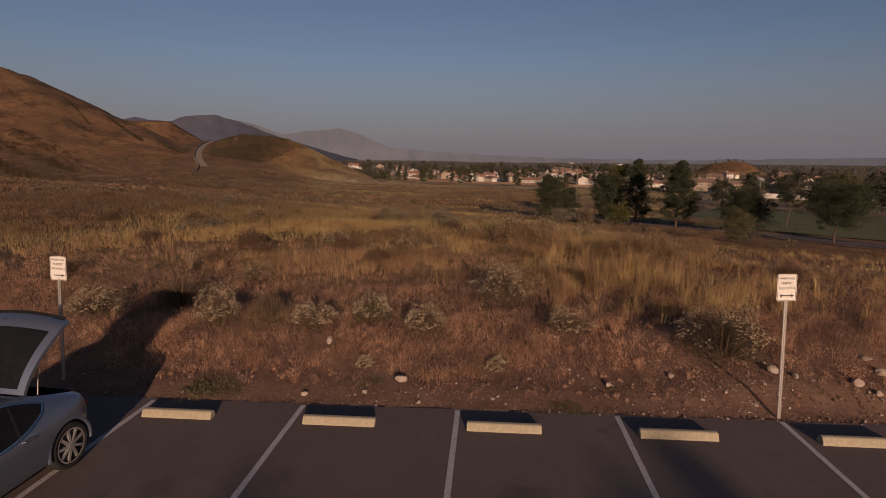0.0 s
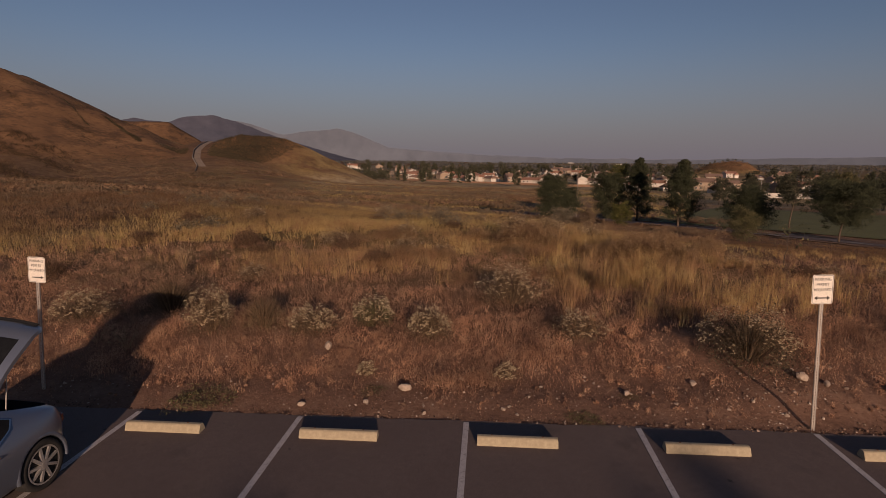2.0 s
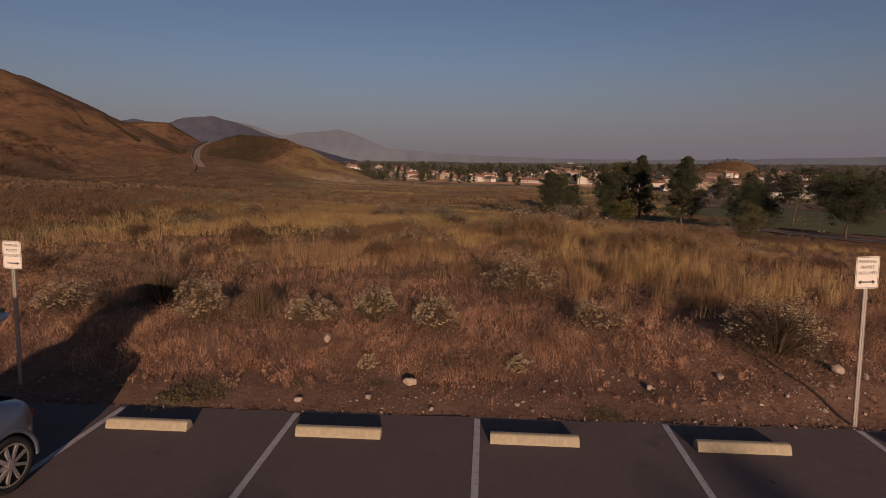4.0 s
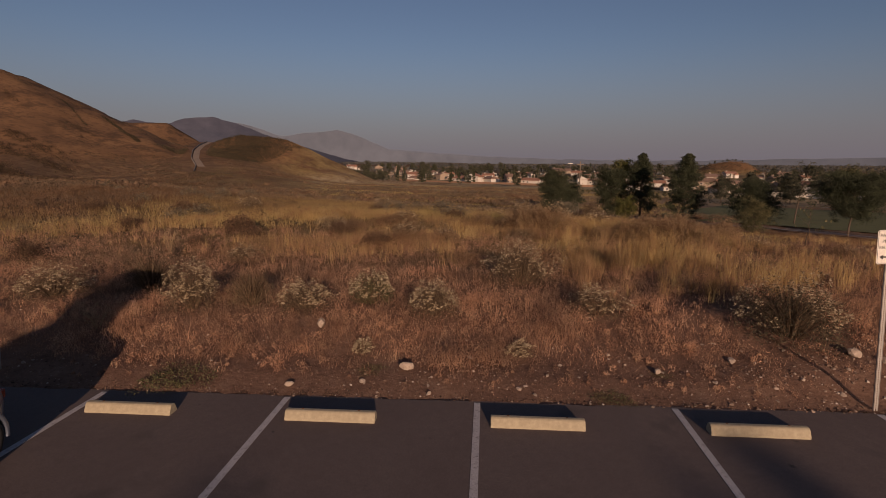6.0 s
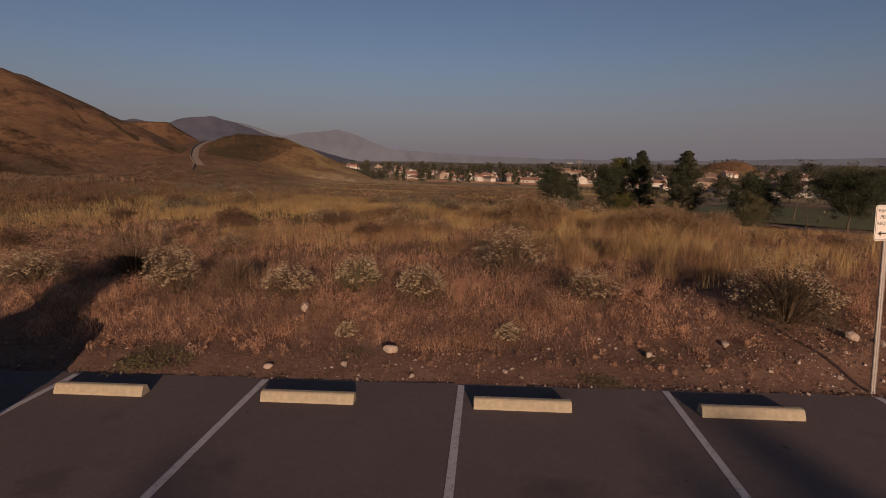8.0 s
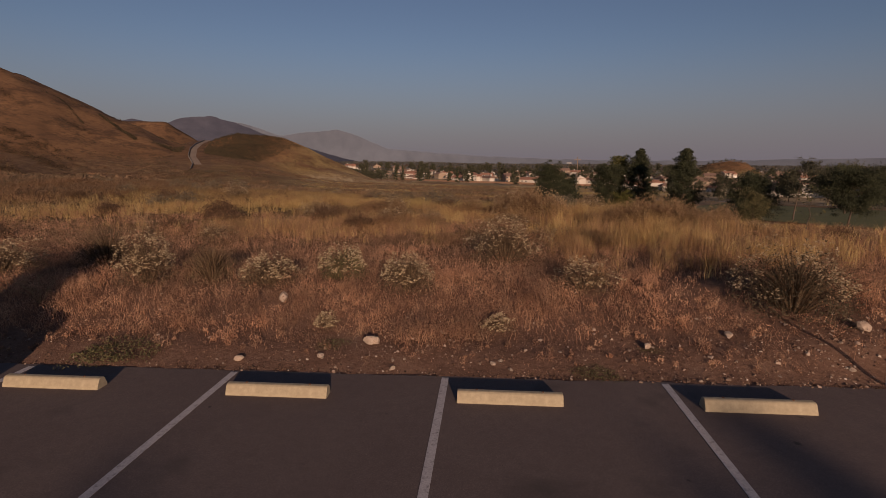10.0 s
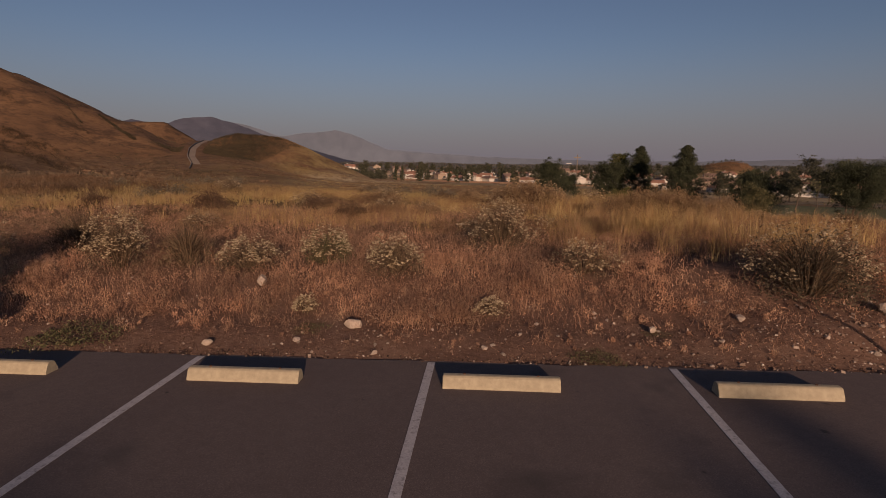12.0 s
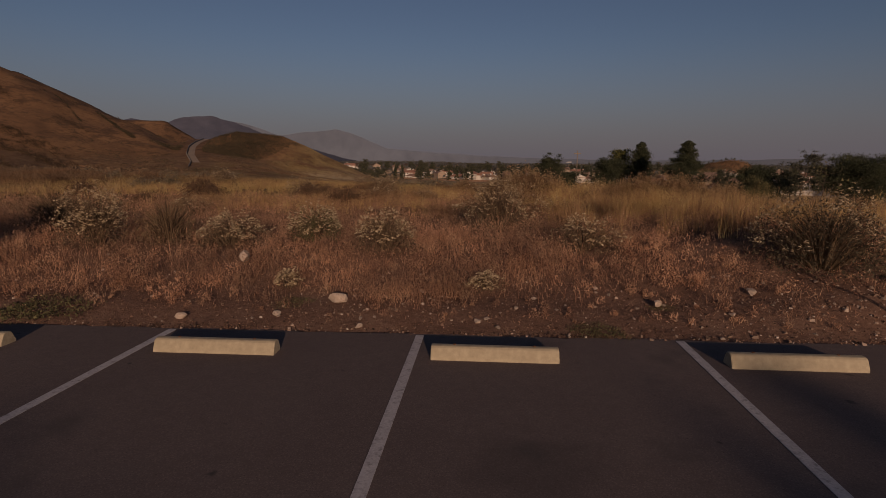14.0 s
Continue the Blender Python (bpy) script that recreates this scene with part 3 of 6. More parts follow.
def parking_sign(m, double, tall, label):
    ob = empty("parking_sign", m)
    bm = bmesh.new()     # perforated channel post: two flanges, two rails and the bars between the holes
    w = 0.058
    for sx in (-1, 1):
        box(bm, sx * w / 2 - 0.0015, sx * w / 2 + 0.0015, 0.0, 0.022, -0.25, tall)
        box(bm, sx * 0.0145 - 0.0075, sx * 0.0145 + 0.0075, 0.0, 0.003, -0.25, tall)
    z = 0.02
    while z < tall:
        box(bm, -0.007, 0.007, 0.0, 0.003, z, z + 0.0135)
        z += 0.0254
    part("post", bm, M_GALV, ob, "perforated galvanised steel post")
    zc = tall - 0.235
    bm = bmesh.new()
    a, b = rounded(bm, 0.305, 0.457, 0.03, -0.004), rounded(bm, 0.305, 0.457, 0.03, -0.001)
    n = len(a)
    bm.faces.new(a), bm.faces.new(b[::-1])
    for i in range(n):
        bm.faces.new((a[i], b[i], b[(i + 1) % n], a[(i + 1) % n]))
    bmesh.ops.translate(bm, verts=bm.verts, vec=(0, 0, zc))
    bmesh.ops.recalc_face_normals(bm, faces=bm.faces)
    plate = part("sign_plate", bm, M_SIGN, ob, "white plate with rounded corners and black border")
    bm = bmesh.new()
    a, b = rounded(bm, 0.288, 0.440, 0.024, -0.0046), rounded(bm, 0.276, 0.428, 0.02, -0.0046)
    for i in range(len(a)):
        bm.faces.new((a[i], a[(i + 1) % n], b[(i + 1) % n], b[i]))
    bmesh.ops.translate(bm, verts=bm.verts, vec=(0, 0, zc))
    bmesh.ops.recalc_face_normals(bm, faces=bm.faces)
    part("border", bm, M_BLACK, plate)
    for word, dz in (("PARKING", 0.155), ("PERMIT", 0.075), ("REQUIRED", -0.008)):
        t = part("lettering", text_mesh(word, 0.062 if word != "REQUIRED" else 0.058, M_BLACK), None, plate)
        t.matrix_basis = pose(0, -0.005, zc + dz, 90, 0, 0) @ Matrix.Diagonal((0.92, 1.05, 1, 1))
    bm = bmesh.new()
    za = zc - 0.135
    box(bm, -0.085, 0.085, -0.0055, -0.0045, za - 0.009, za + 0.009)
    for sx in ((-1, 1) if double else (1,)):
        v = [bm.verts.new((sx * 0.115, -0.005, za)), bm.verts.new((sx * 0.07, -0.005, za + 0.034)), bm.verts.new((sx * 0.07, -0.005, za - 0.034))]
        bm.faces.new(v)
        v = [bm.verts.new((p.co.x, -0.0058, p.co.z)) for p in v]
        bm.faces.new(v)
    part("arrow", bm, M_BLACK, plate, "black arrow")
    for dz in (0.2, -0.2):
        bm = bmesh.new()
        tube(bm, (0, -0.010, zc + dz), (0, 0.004, zc + dz), 0.007, 0.007, 8)
        part("bolt", bm, M_GALV, ob)
    return tagged(ob, label, "sign", "parking signs")


parking_sign(pose(5.53, 0.135, 0.02, -0.3, -2.8, -2), True, 2.53, "white parking permit sign with double arrow, perforated steel post")
parking_sign(pose(-7.70, 0.55, 0.04, -0.4, 3.3, 2), False, 2.48, "white parking permit sign with single arrow, perforated steel post")


# ---- far distance ----
M_BROWN = plant("brown_slope_grass", [(0, (0.11, 0.062, 0.034)), (0.5, (0.19, 0.108, 0.055)), (1, (0.30, 0.195, 0.098))], patch=0.09, patch_col=(0.11, 0.07, 0.043), trans=0.45, clump=0.25, even=0.8)
M_WOOD = speckled("weathered_wood", [(0.3, (0.16, 0.12, 0.09)), (0.7, (0.24, 0.19, 0.15))], 3, 0.9, 0.3, 0.01)
M_CLOD = plant("dark_soil", [(0, (0.035, 0.022, 0.016)), (0.5, (0.07, 0.042, 0.03)), (1, (0.13, 0.08, 0.055))], trans=0.0)
M_DOME = plant("brown_twigs", [(0, (0.07, 0.04, 0.026)), (0.5, (0.12, 0.07, 0.043)), (1, (0.19, 0.115, 0.068))])
M_TAN = plant("tan_seed_heads", [(0, (0.20, 0.13, 0.07)), (0.5, (0.31, 0.215, 0.12)), (1, (0.44, 0.33, 0.19))], trans=0.2)
M_SAGE = plant("woody_sage", [(0, (0.045, 0.036, 0.024)), (0.5, (0.09, 0.072, 0.045)), (1, (0.165, 0.13, 0.082))])
M_KNOLL = plant("dark_chaparral", [(0, (0.036, 0.030, 0.018)), (0.5, (0.072, 0.055, 0.033)), (1, (0.125, 0.092, 0.054))], trans=0.1, clump=0.12, even=0.4)
M_MID = plant("brown_field_scrub", [(0, (0.13, 0.07, 0.039)), (0.4, (0.235, 0.13, 0.068)), (0.8, (0.34, 0.20, 0.103)), (1, (0.48, 0.315, 0.165))], patch=0.22, patch_col=(0.16, 0.135, 0.085), trans=0.2, clump=0.8, even=0.6)
M_SLOPE = plant("brown_slope_scrub", [(0.1, (0.075, 0.046, 0.03)), (0.5, (0.19, 0.112, 0.066)), (0.9, (0.31, 0.195, 0.112))], patch=0.10, patch_col=(0.125, 0.105, 0.072), trans=0.2, clump=0.30, even=0.65)
M_SOIL = plant("brown_soil_crumbs", [(0, (0.07, 0.038, 0.026)), (0.5, (0.15, 0.085, 0.057)), (1, (0.27, 0.17, 0.12))], trans=0.0)
# leaf greens greyed and lightened to stand for the valley's haze
M_WOODS = plant("haze_tinted_woods", [(0, (0.06, 0.062, 0.058)), (0.5, (0.085, 0.085, 0.08)), (1, (0.115, 0.11, 0.10))], trans=0.1)

def mountain(name, crest, mat, label, depth=500.0):
    P = np.array(crest, float)
    L = np.r_[0, np.cumsum(np.hypot(*np.diff(P[:, :2], axis=0).T))]
    t = np.linspace(0, L[-1], 160)
    c = np.stack([np.interp(t, L, P[:, k]) for k in range(3)], -1)
    c[:, 2] += 5 * wob(t, t * 0, 0.02) + 3 * wob(t, t * 0, 0.06, 2)
    out = c[:, :2] / np.linalg.norm(c[:, :2], axis=1)[:, None]
    rows = []
    for f in np.linspace(0, 1, 8):
        q = c.copy()
        q[:, :2] -= out * depth * f
        q[:, 2] = -14 + (c[:, 2] + 14) * (1 - f) ** 1.2 + 12 * f * (1 - f) * wob(t, t * 0 + f * 9, 0.012, 4)
        rows.append(q)
    n, k = len(t), len(rows)
    i, j = np.meshgrid(np.arange(k - 1), np.arange(n - 1), indexing="ij")
    F = np.stack([i * n + j, i * n + j + 1, (i + 1) * n + j + 1, (i + 1) * n + j], -1).reshape(-1, 4)[:, ::-1]
    tagged(new(name, mesh_np(name, np.concatenate(rows), F, mat, True)), label, "mountain", kind="structure")


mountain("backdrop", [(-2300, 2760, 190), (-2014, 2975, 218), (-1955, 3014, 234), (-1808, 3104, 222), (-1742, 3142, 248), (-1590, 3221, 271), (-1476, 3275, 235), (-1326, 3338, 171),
                      (-1102, 3418, 98), (-898, 3477, 36), (-700, 3520, -12)], M_HAZE_A, "mauve mountain range, haze put into its colour")
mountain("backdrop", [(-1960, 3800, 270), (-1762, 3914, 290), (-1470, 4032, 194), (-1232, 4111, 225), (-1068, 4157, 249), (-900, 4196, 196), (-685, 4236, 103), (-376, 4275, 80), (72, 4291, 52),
                      (683, 4237, 31), (1465, 4034, 24), (2510, 3483, 46), (3300, 2700, 60)], M_HAZE_B, "faint far mountains, haze put into their colour", 50)


# ---- grass and weeds ----
def blades(x, y, h, w, lean, seg=2, z=None):
    """Arrays of curved blades, one at each place."""
    n = len(x)
    z = height(x, y) - 0.02 if z is None else z
    a, f = rng.uniform(0, 2 * np.pi, n), rng.uniform(0, 2 * np.pi, n)
    ux, uy = np.cos(f) * w / 2, np.sin(f) * w / 2
    lx, ly = np.cos(a) * lean * h, np.sin(a) * lean * h
    if seg == 1:
        V = np.stack([np.stack([x - ux, y - uy, z], -1), np.stack([x + ux, y + uy, z], -1), np.stack([x + lx, y + ly, z + h], -1)], 1)
        F = np.arange(3 * n).reshape(-1, 3)
        return V.reshape(-1, 3), F
    mx, my, mz = x + lx * 0.3, y + ly * 0.3, z + h * 0.58
    V = np.stack([np.stack(p, -1) for p in ((x - ux, y - uy, z), (x + ux, y + uy, z), (mx - ux * 0.8, my - uy * 0.8, mz), (mx + ux * 0.8, my + uy * 0.8, mz),
                                            (x + lx, y + ly, z + h * (1 - 0.2 * lean)))], 1)
    F = (np.arange(n) * 5)[:, None, None] + np.array([(0, 1, 3), (0, 3, 2), (2, 3, 4)])[None]
    return V.reshape(-1, 3), F.reshape(-1, 3)


def flecks(P, size, flat=0.0, thin=1.0, up=0.0):
    """Small triangles of any turn, or thin ones that point up, at the places P."""
    n = len(P)
    d1, d2 = rng.normal(size=(n, 3)), rng.normal(size=(n, 3))
    d1[:, 2] *= 1 - flat
    d2[:, 2] *= 1 - flat
    d1[:, 2] += up
    d1 /= np.linalg.norm(d1, axis=1)[:, None]
    d2 -= (d1 * d2).sum(1)[:, None] * d1
    d2 /= np.linalg.norm(d2, axis=1)[:, None]
    s = np.asarray(size).reshape(-1, 1) * np.ones((n, 1))
    V = np.stack([P - d1 * s * 0.5 - d2 * s * 0.3 * thin, P + d1 * s * 0.5, P + d2 * s * 0.45 * thin], 1).reshape(-1, 3)
    return V, np.arange(3 * n).reshape(-1, 3)


def joined(parts):
    V, F, k = [], [], 0
    for v, f in parts:
        V.append(v), F.append(f + k)
        k += len(v)
    return np.concatenate(V), np.concatenate(F)


def tufts(cx, cy, per, spread):
    k = np.repeat(np.arange(len(cx)), per)
    r, a = np.abs(rng.normal(0, spread, len(k))), rng.uniform(0, 2 * np.pi, len(k))
    return k, cx[k] + r * np.cos(a), cy[k] + r * np.sin(a)


def scatter(n, x0, x1, y0, y1, keep):
    x, y = rng.uniform(x0, x1, n), rng.uniform(y0, y1, n)
    ok = rng.uniform(0, 1, n) < keep(x, y)
    return x[ok], y[ok]


def wedge(n, r0, r1, a0=-47.0, a1=45.0, p=1.0):
    """Places in a fan ahead of the lot, denser near."""
    r = (rng.uniform(r0 ** p, r1 ** p, n)) ** (1 / p)
    a = np.radians(rng.uniform(a0, a1, n))
    return 0.2 + r * np.sin(a), -6 + r * np.cos(a)


def on_road(x, y):
    P = [(a, b, 0) for a, b in ROADLINE]
    return along(P, x, y)[0]


def golden(x, y):
    """Where the tall golden grass stands: the rise to the east and the meadow beyond the weeds."""
    e = ss(1.6, 3.4, x + 0.25 * wob(x, y, 1.1)) * (1 - 0.8 * ss(6.0, 9.0, x + 0.6 * wob(x, y, 0.8, 2))) * ss(3.2, 5.0, y + 0.5 * wob(x, y, 0.9, 5))
    e = e * (0.14 + 0.86 * ss(-0.15, 0.4, wob(x, y, 0.75, 4) + 0.2 + 0.3 * wob(x, y, 2.1, 1) - 0.3 * ss(7, 14, y)))
    m = ss(7.5, 12.0, y + 1.5 * wob(x, y, 0.5, 2)) * (0.06 + 0.94 * ss(-0.05, 0.45, wob(x, y, 0.42, 7) + 0.3 * wob(x, y, 1.3, 3)))
    return np.clip(np.maximum(e, m * (1 - 0.75 * ss(8, 12, x - 0.1 * y)) * (0.4 + 0.6 * ss(-20, -8, x))), 0, 1)


SHRUBS = [(-5.72, 2.95, 0.68), (-3.5, 3.15, 0.68), (-2.2, 3.75, 0.6), (0.09, 18.7, 0.9), (4.35, 3.3, 0.75), (-0.85, 2.95, 0.58), (1.1, 5.9, 1.05), (2.35, 3.15, 0.62), (5.42, 2.2, 1.05), (-9.1, 3.5, 0.9), (-7.4, 4.3, 0.9), (-4.65, 3.25, 0.55),
          (-1.14, 0.95, 0.3), (-2.88, 2.15, 0.3), (6.07, 1.42, 0.35), (4.1, 1.3, 0.28), (2.83, 1.0, 0.25), (0.75, 1.5, 0.3), (-1.95, 1.4, 0.22)]


def clear(x, y):
    """Zero where a shrub or stone already stands, and just before it."""
    f = np.ones(np.shape(x))
    for sx, sy, r in SHRUBS:
        f = f * (0.12 + 0.88 * ss(0.75, 1.05, np.hypot(x - sx, (y - sy + 0.12) * 0.9) / r))
    return f


def grass_field():
    sets = []
    cx, cy = scatter(3500, 1.5, 19, 2.8, 19, lambda x, y: golden(x, y) * ss(1.5, 2.6, x) * clear(x, y))
    k, x, y = tufts(cx, cy, 40, 0.10)
    th = (0.42 + 0.5 * rng.beta(2, 2, len(cx))) * (0.8 + 0.25 * ss(3, 6, cy)) * (1 - 0.55 * ss(7.5, 11, cx) * ss(6, 9, cy))
    sets.append(blades(x, y, th[k] * rng.uniform(0.45, 1.2, len(k)), rng.uniform(0.003, 0.0075, len(k)), rng.beta(1.5, 2.4, len(k))))
    cx, cy = scatter(8500, -21, 3.5, 5.0, 24, lambda x, y: golden(x, y) * clear(x, y))
    k, x, y = tufts(cx, cy, 17, 0.11)
    th = 0.22 + 0.32 * rng.beta(2, 2, len(cx))
    sets.append(blades(x, y, th[k] * rng.uniform(0.6, 1.15, len(k)), rng.uniform(0.005, 0.009, len(k)), rng.uniform(0.1, 0.5, len(k))))
    V, F = joined(sets)
    tagged(new("tall_grass", mesh_np("tall_grass", V, F, M_GRASS)), "tall golden dry grass over the rise", "grass", kind="stuff")
    # beyond the rise
    cx, cy = wedge(31000, 24, 72, p=1.2)
    ok = (on_road(cx, cy) > 7) & (rng.uniform(0, 1, len(cx)) < 0.35 + 0.65 * ss(-0.4, 0.3, wob(cx, cy, 0.21, 3)))
    cx, cy = cx[ok], cy[ok]
    k, x, y = tufts(cx, cy, 7, 0.22)
    a = blades(x, y, rng.uniform(0.2, 0.5, len(k)) * (1 - 0.6 * ss(6, 12, x)), rng.uniform(0.014, 0.03, len(k)), rng.uniform(0.1, 0.6, len(k)), 1)
    cx, cy = wedge(48000, 70, 330, -47, 22, p=1.1)
    hill = height(cx, cy) > 0.5
    ok = (on_road(cx, cy) > 8) & ~hill & (rng.uniform(0, 1, len(cx)) < 0.3 + 0.7 * ss(-0.3, 0.4, wob(cx, cy, 0.08, 3)))
    cx, cy = cx[ok], cy[ok]
    k, x, y = tufts(cx, cy, 3, 0.6)
    b = blades(x, y, rng.uniform(0.12, 0.30, len(k)), rng.uniform(0.12, 0.32, len(k)), rng.uniform(0.2, 0.9, len(k)), 1)
    V, F = joined([a, b])
    c = V[F[:, 0]]
    brown = (ss(24, 38, np.hypot(c[:, 0], c[:, 1])) * ss(0, -14, c[:, 0] + 0.30 * c[:, 1] + 5 * wob(c[:, 0], c[:, 1], 0.12, 2)) > rng.uniform(0, 1, len(c)))
    brown = brown | (ss(9, 15, c[:, 0] + 2 * wob(c[:, 0], c[:, 1], 0.2, 4)) * ss(75, 55, np.hypot(c[:, 0], c[:, 1])) > rng.uniform(0, 1, len(c)))
    for pick, nm, mat, lab in ((~brown, "meadow_grass", M_FAR, "dry yellow brown meadow grass"), (brown, "slope_grass", M_BROWN, "brown dry grass on the slopes")):
        f = F[pick]
        tagged(new(nm, mesh_np(nm, V[f.ravel()], np.arange(f.size).reshape(-1, 3), mat)), lab, "grass", kind="stuff")


def weed_field():
    sets = []

    def dense(x, y):
        return clear(x, y) * np.clip(ss(0.7, 1.6, y + 0.45 * wob(x, y, 1.3, 1) - 0.7 * ss(0.8, 3.0, x)) * (0.2 + 0.8 * ss(-0.35, 0.15, wob(x, y, 1.7, 5))) * (0.3 + 0.7 * ss(-0.35, 0.1, wob(x, y, 4.6, 2))) * (1.0 - 0.35 * ss(4.5, 6, y)) * (1.0 - 0.45 * golden(x, y)) * (0.55 + 0.45 * ss(-0.5, 0.2, wob(x, y, 1.0, 9))) + 0.26 * ss(0.12, 0.7, y) * (0.4 + 0.6 * ss(-0.2, 0.4, wob(x, y, 1.9, 6))), 0, 1)

    cx, cy = scatter(16500, -18, 15, 0.15, 14.5, dense)
    nx, ny = scatter(4200, -10, 10, 0.5, 4.2, dense)
    cx, cy = np.r_[cx, nx], np.r_[cy, ny]
    k, x, y = tufts(cx, cy, 4, 0.06)
    h = rng.uniform(0.16, 0.50, len(cx)) * (0.4 + 0.6 * ss(0.4, 1.7, cy + 0.3 * wob(cx, cy, 1.3, 1)))
    h = h * (0.7 + 0.45 * ss(-0.4, 0.5, wob(cx, cy, 1.1, 3))) * (0.55 + 0.75 * ss(-0.4, 0.5, wob(cx, cy, 4.6, 2)))
    hb = h[k] * rng.uniform(0.6, 1.1, len(k))
    sets.append(blades(x, y, hb, rng.uniform(0.0025, 0.005, len(k)), rng.uniform(0.2, 0.9, len(k))))
    k = np.repeat(np.arange(len(cx)), np.where(cy < 5, 44, 20))     # seed heads and dry leaves
    u, a, v = np.sqrt(rng.uniform(0, 1, len(k))), rng.uniform(0, 2 * np.pi, len(k)), rng.beta(2.2, 1.4, len(k))
    x, y = cx[k] + u * np.cos(a) * h[k] * 0.46, cy[k] + u * np.sin(a) * h[k] * 0.46
    P = np.stack([x, y, height(x, y) + v * h[k] * (1 - 0.3 * u)], -1)
    sets.append(flecks(P, rng.uniform(0.018, 0.056, len(k)) * (1 + 0.35 * (cy[k] > 5)), 0, 0.28, 1.1))
    mx, my = scatter(1300, -15, 13, 1.0, 10, lambda x, y: clear(x, y) * ss(1.0, 2.0, y + 0.4 * wob(x, y, 1.3, 1)) * (1 - 0.6 * golden(x, y)))     # bushy dry mounds
    mr = rng.uniform(0.16, 0.52, len(mx)) * (0.6 + 0.4 * ss(1, 3, my))
    k = np.repeat(np.arange(len(mx)), 85)
    u, a, v = rng.uniform(0, 1, len(k)) ** 0.5, rng.uniform(0, 2 * np.pi, len(k)), rng.beta(2.0, 1.0, len(k))
    x, y = mx[k] + u * np.cos(a) * mr[k], my[k] + u * np.sin(a) * mr[k]
    P = np.stack([x, y, height(x, y) + v * mr[k] * 0.95 * np.sqrt(1 - 0.8 * u * u)], -1)
    sets.append(flecks(P, rng.uniform(0.016, 0.05, len(k)), 0, 0.45, 0.6))
    x, y = scatter(52000, -14, 14, 0.10, 7, lambda x, y: clear(x, y) * (0.22 + 0.78 * ss(0.6, 1.6, y + 0.3 * wob(x, y, 1.3, 1) - 0.5 * ss(0.8, 3.0, x))))     # thin undergrowth
    sets.append(blades(x, y, rng.uniform(0.05, 0.26, len(x)) * (0.35 + 0.65 * ss(0.3, 1.7, y)), rng.uniform(0.003, 0.0075, len(x)), rng.uniform(0.2, 1.0, len(x)), 1))
    x, y = scatter(36000, -15, 15, 0.06, 4.5, lambda x, y: 0.35 + 0.65 * ss(-0.5, 0.3, wob(x, y, 1.7, 8)))     # dead bits lying on the dirt
    sets.append(flecks(np.stack([x, y, height(x, y) + 0.006], -1), 0.006 + 0.03 * rng.beta(1, 3, len(x)), 0.8))
    V, F = joined(sets)
    tagged(new("dry_weeds", mesh_np("dry_weeds", V, F, M_WEED)), "red-brown dry weeds with small seed heads", "weeds", kind="stuff")


def mid_scrub():
    """Brown dry weeds and low scrub beyond the near weeds, out to the foot of the hills."""
    cx, cy = wedge(8200, 15, 95, -47, 26, p=1.0)
    ok = (on_road(cx, cy) > 7) & (rng.uniform(0, 1, len(cx)) < 0.10 + 0.9 * ss(-0.15, 0.35, wob(cx, cy, 0.30, 4) + 0.35 * wob(cx, cy, 0.9, 2) + 0.25 * ss(0, -20, cx + 0.3 * cy)))
    cx, cy = cx[ok], cy[ok]
    d = np.hypot(cx, cy + 7)
    r = rng.uniform(0.2, 0.62, len(cx)) * (0.75 + d / 90)
    k = np.repeat(np.arange(len(cx)), 40)
    u, a, v = np.sqrt(rng.uniform(0, 1, len(k))), rng.uniform(0, 2 * np.pi, len(k)), rng.beta(2.0, 1.1, len(k))
    x, y = cx[k] + u * np.cos(a) * r[k], cy[k] + u * np.sin(a) * r[k]
    P = np.stack([x, y, height(x, y) + v * r[k] * 0.75 * np.sqrt(1 - 0.85 * u * u)], -1)
    for pick, mat, lab in ((d[k] < 42, M_MID, "soft red-brown dry scrub across the field"), (d[k] >= 42, M_SLOPE, "low brown scrub below the hills")):
        V, F = flecks(P[pick], rng.uniform(0.0014, 0.0034, pick.sum()) * d[k][pick], 0, 0.6, 0.6)
        tagged(new("field_scrub", mesh_np("field_scrub", V, F, mat)), lab, "scrub", kind="stuff")
    # larger mounds from the foot of the hills to the knoll
    cx, cy = wedge(6500, 70, 300, -47, 8, p=1.1)
    ok = (height(cx, cy) < 6) & (along(TRACK, cx, cy)[0] > 7) & (on_road(cx, cy) > 9) & (wob(cx, cy, 0.07, 2) + 0.6 * wob(cx, cy, 0.19, 6) > -0.1)
    cx, cy = cx[ok], cy[ok]
    r = rng.uniform(0.5, 1.7, len(cx))
    k = np.repeat(np.arange(len(cx)), 20)
    u, a, v = np.sqrt(rng.uniform(0, 1, len(k))), rng.uniform(0, 2 * np.pi, len(k)), rng.beta(2.0, 1.1, len(k))
    x, y = cx[k] + u * np.cos(a) * r[k] * 1.3, cy[k] + u * np.sin(a) * r[k]
    V, F = flecks(np.stack([x, y, height(x, y) + v * r[k] * 0.6 * np.sqrt(1 - 0.85 * u * u)], -1), rng.uniform(0.25, 0.6, len(k)), 0, 0.7, 0.4)
    tagged(new("field_scrub", mesh_np("field_scrub", V, F, M_SLOPE)), "brown scrub mounds toward the knoll", "scrub", kind="stuff")


grass_field()
weed_field()
mid_scrub()


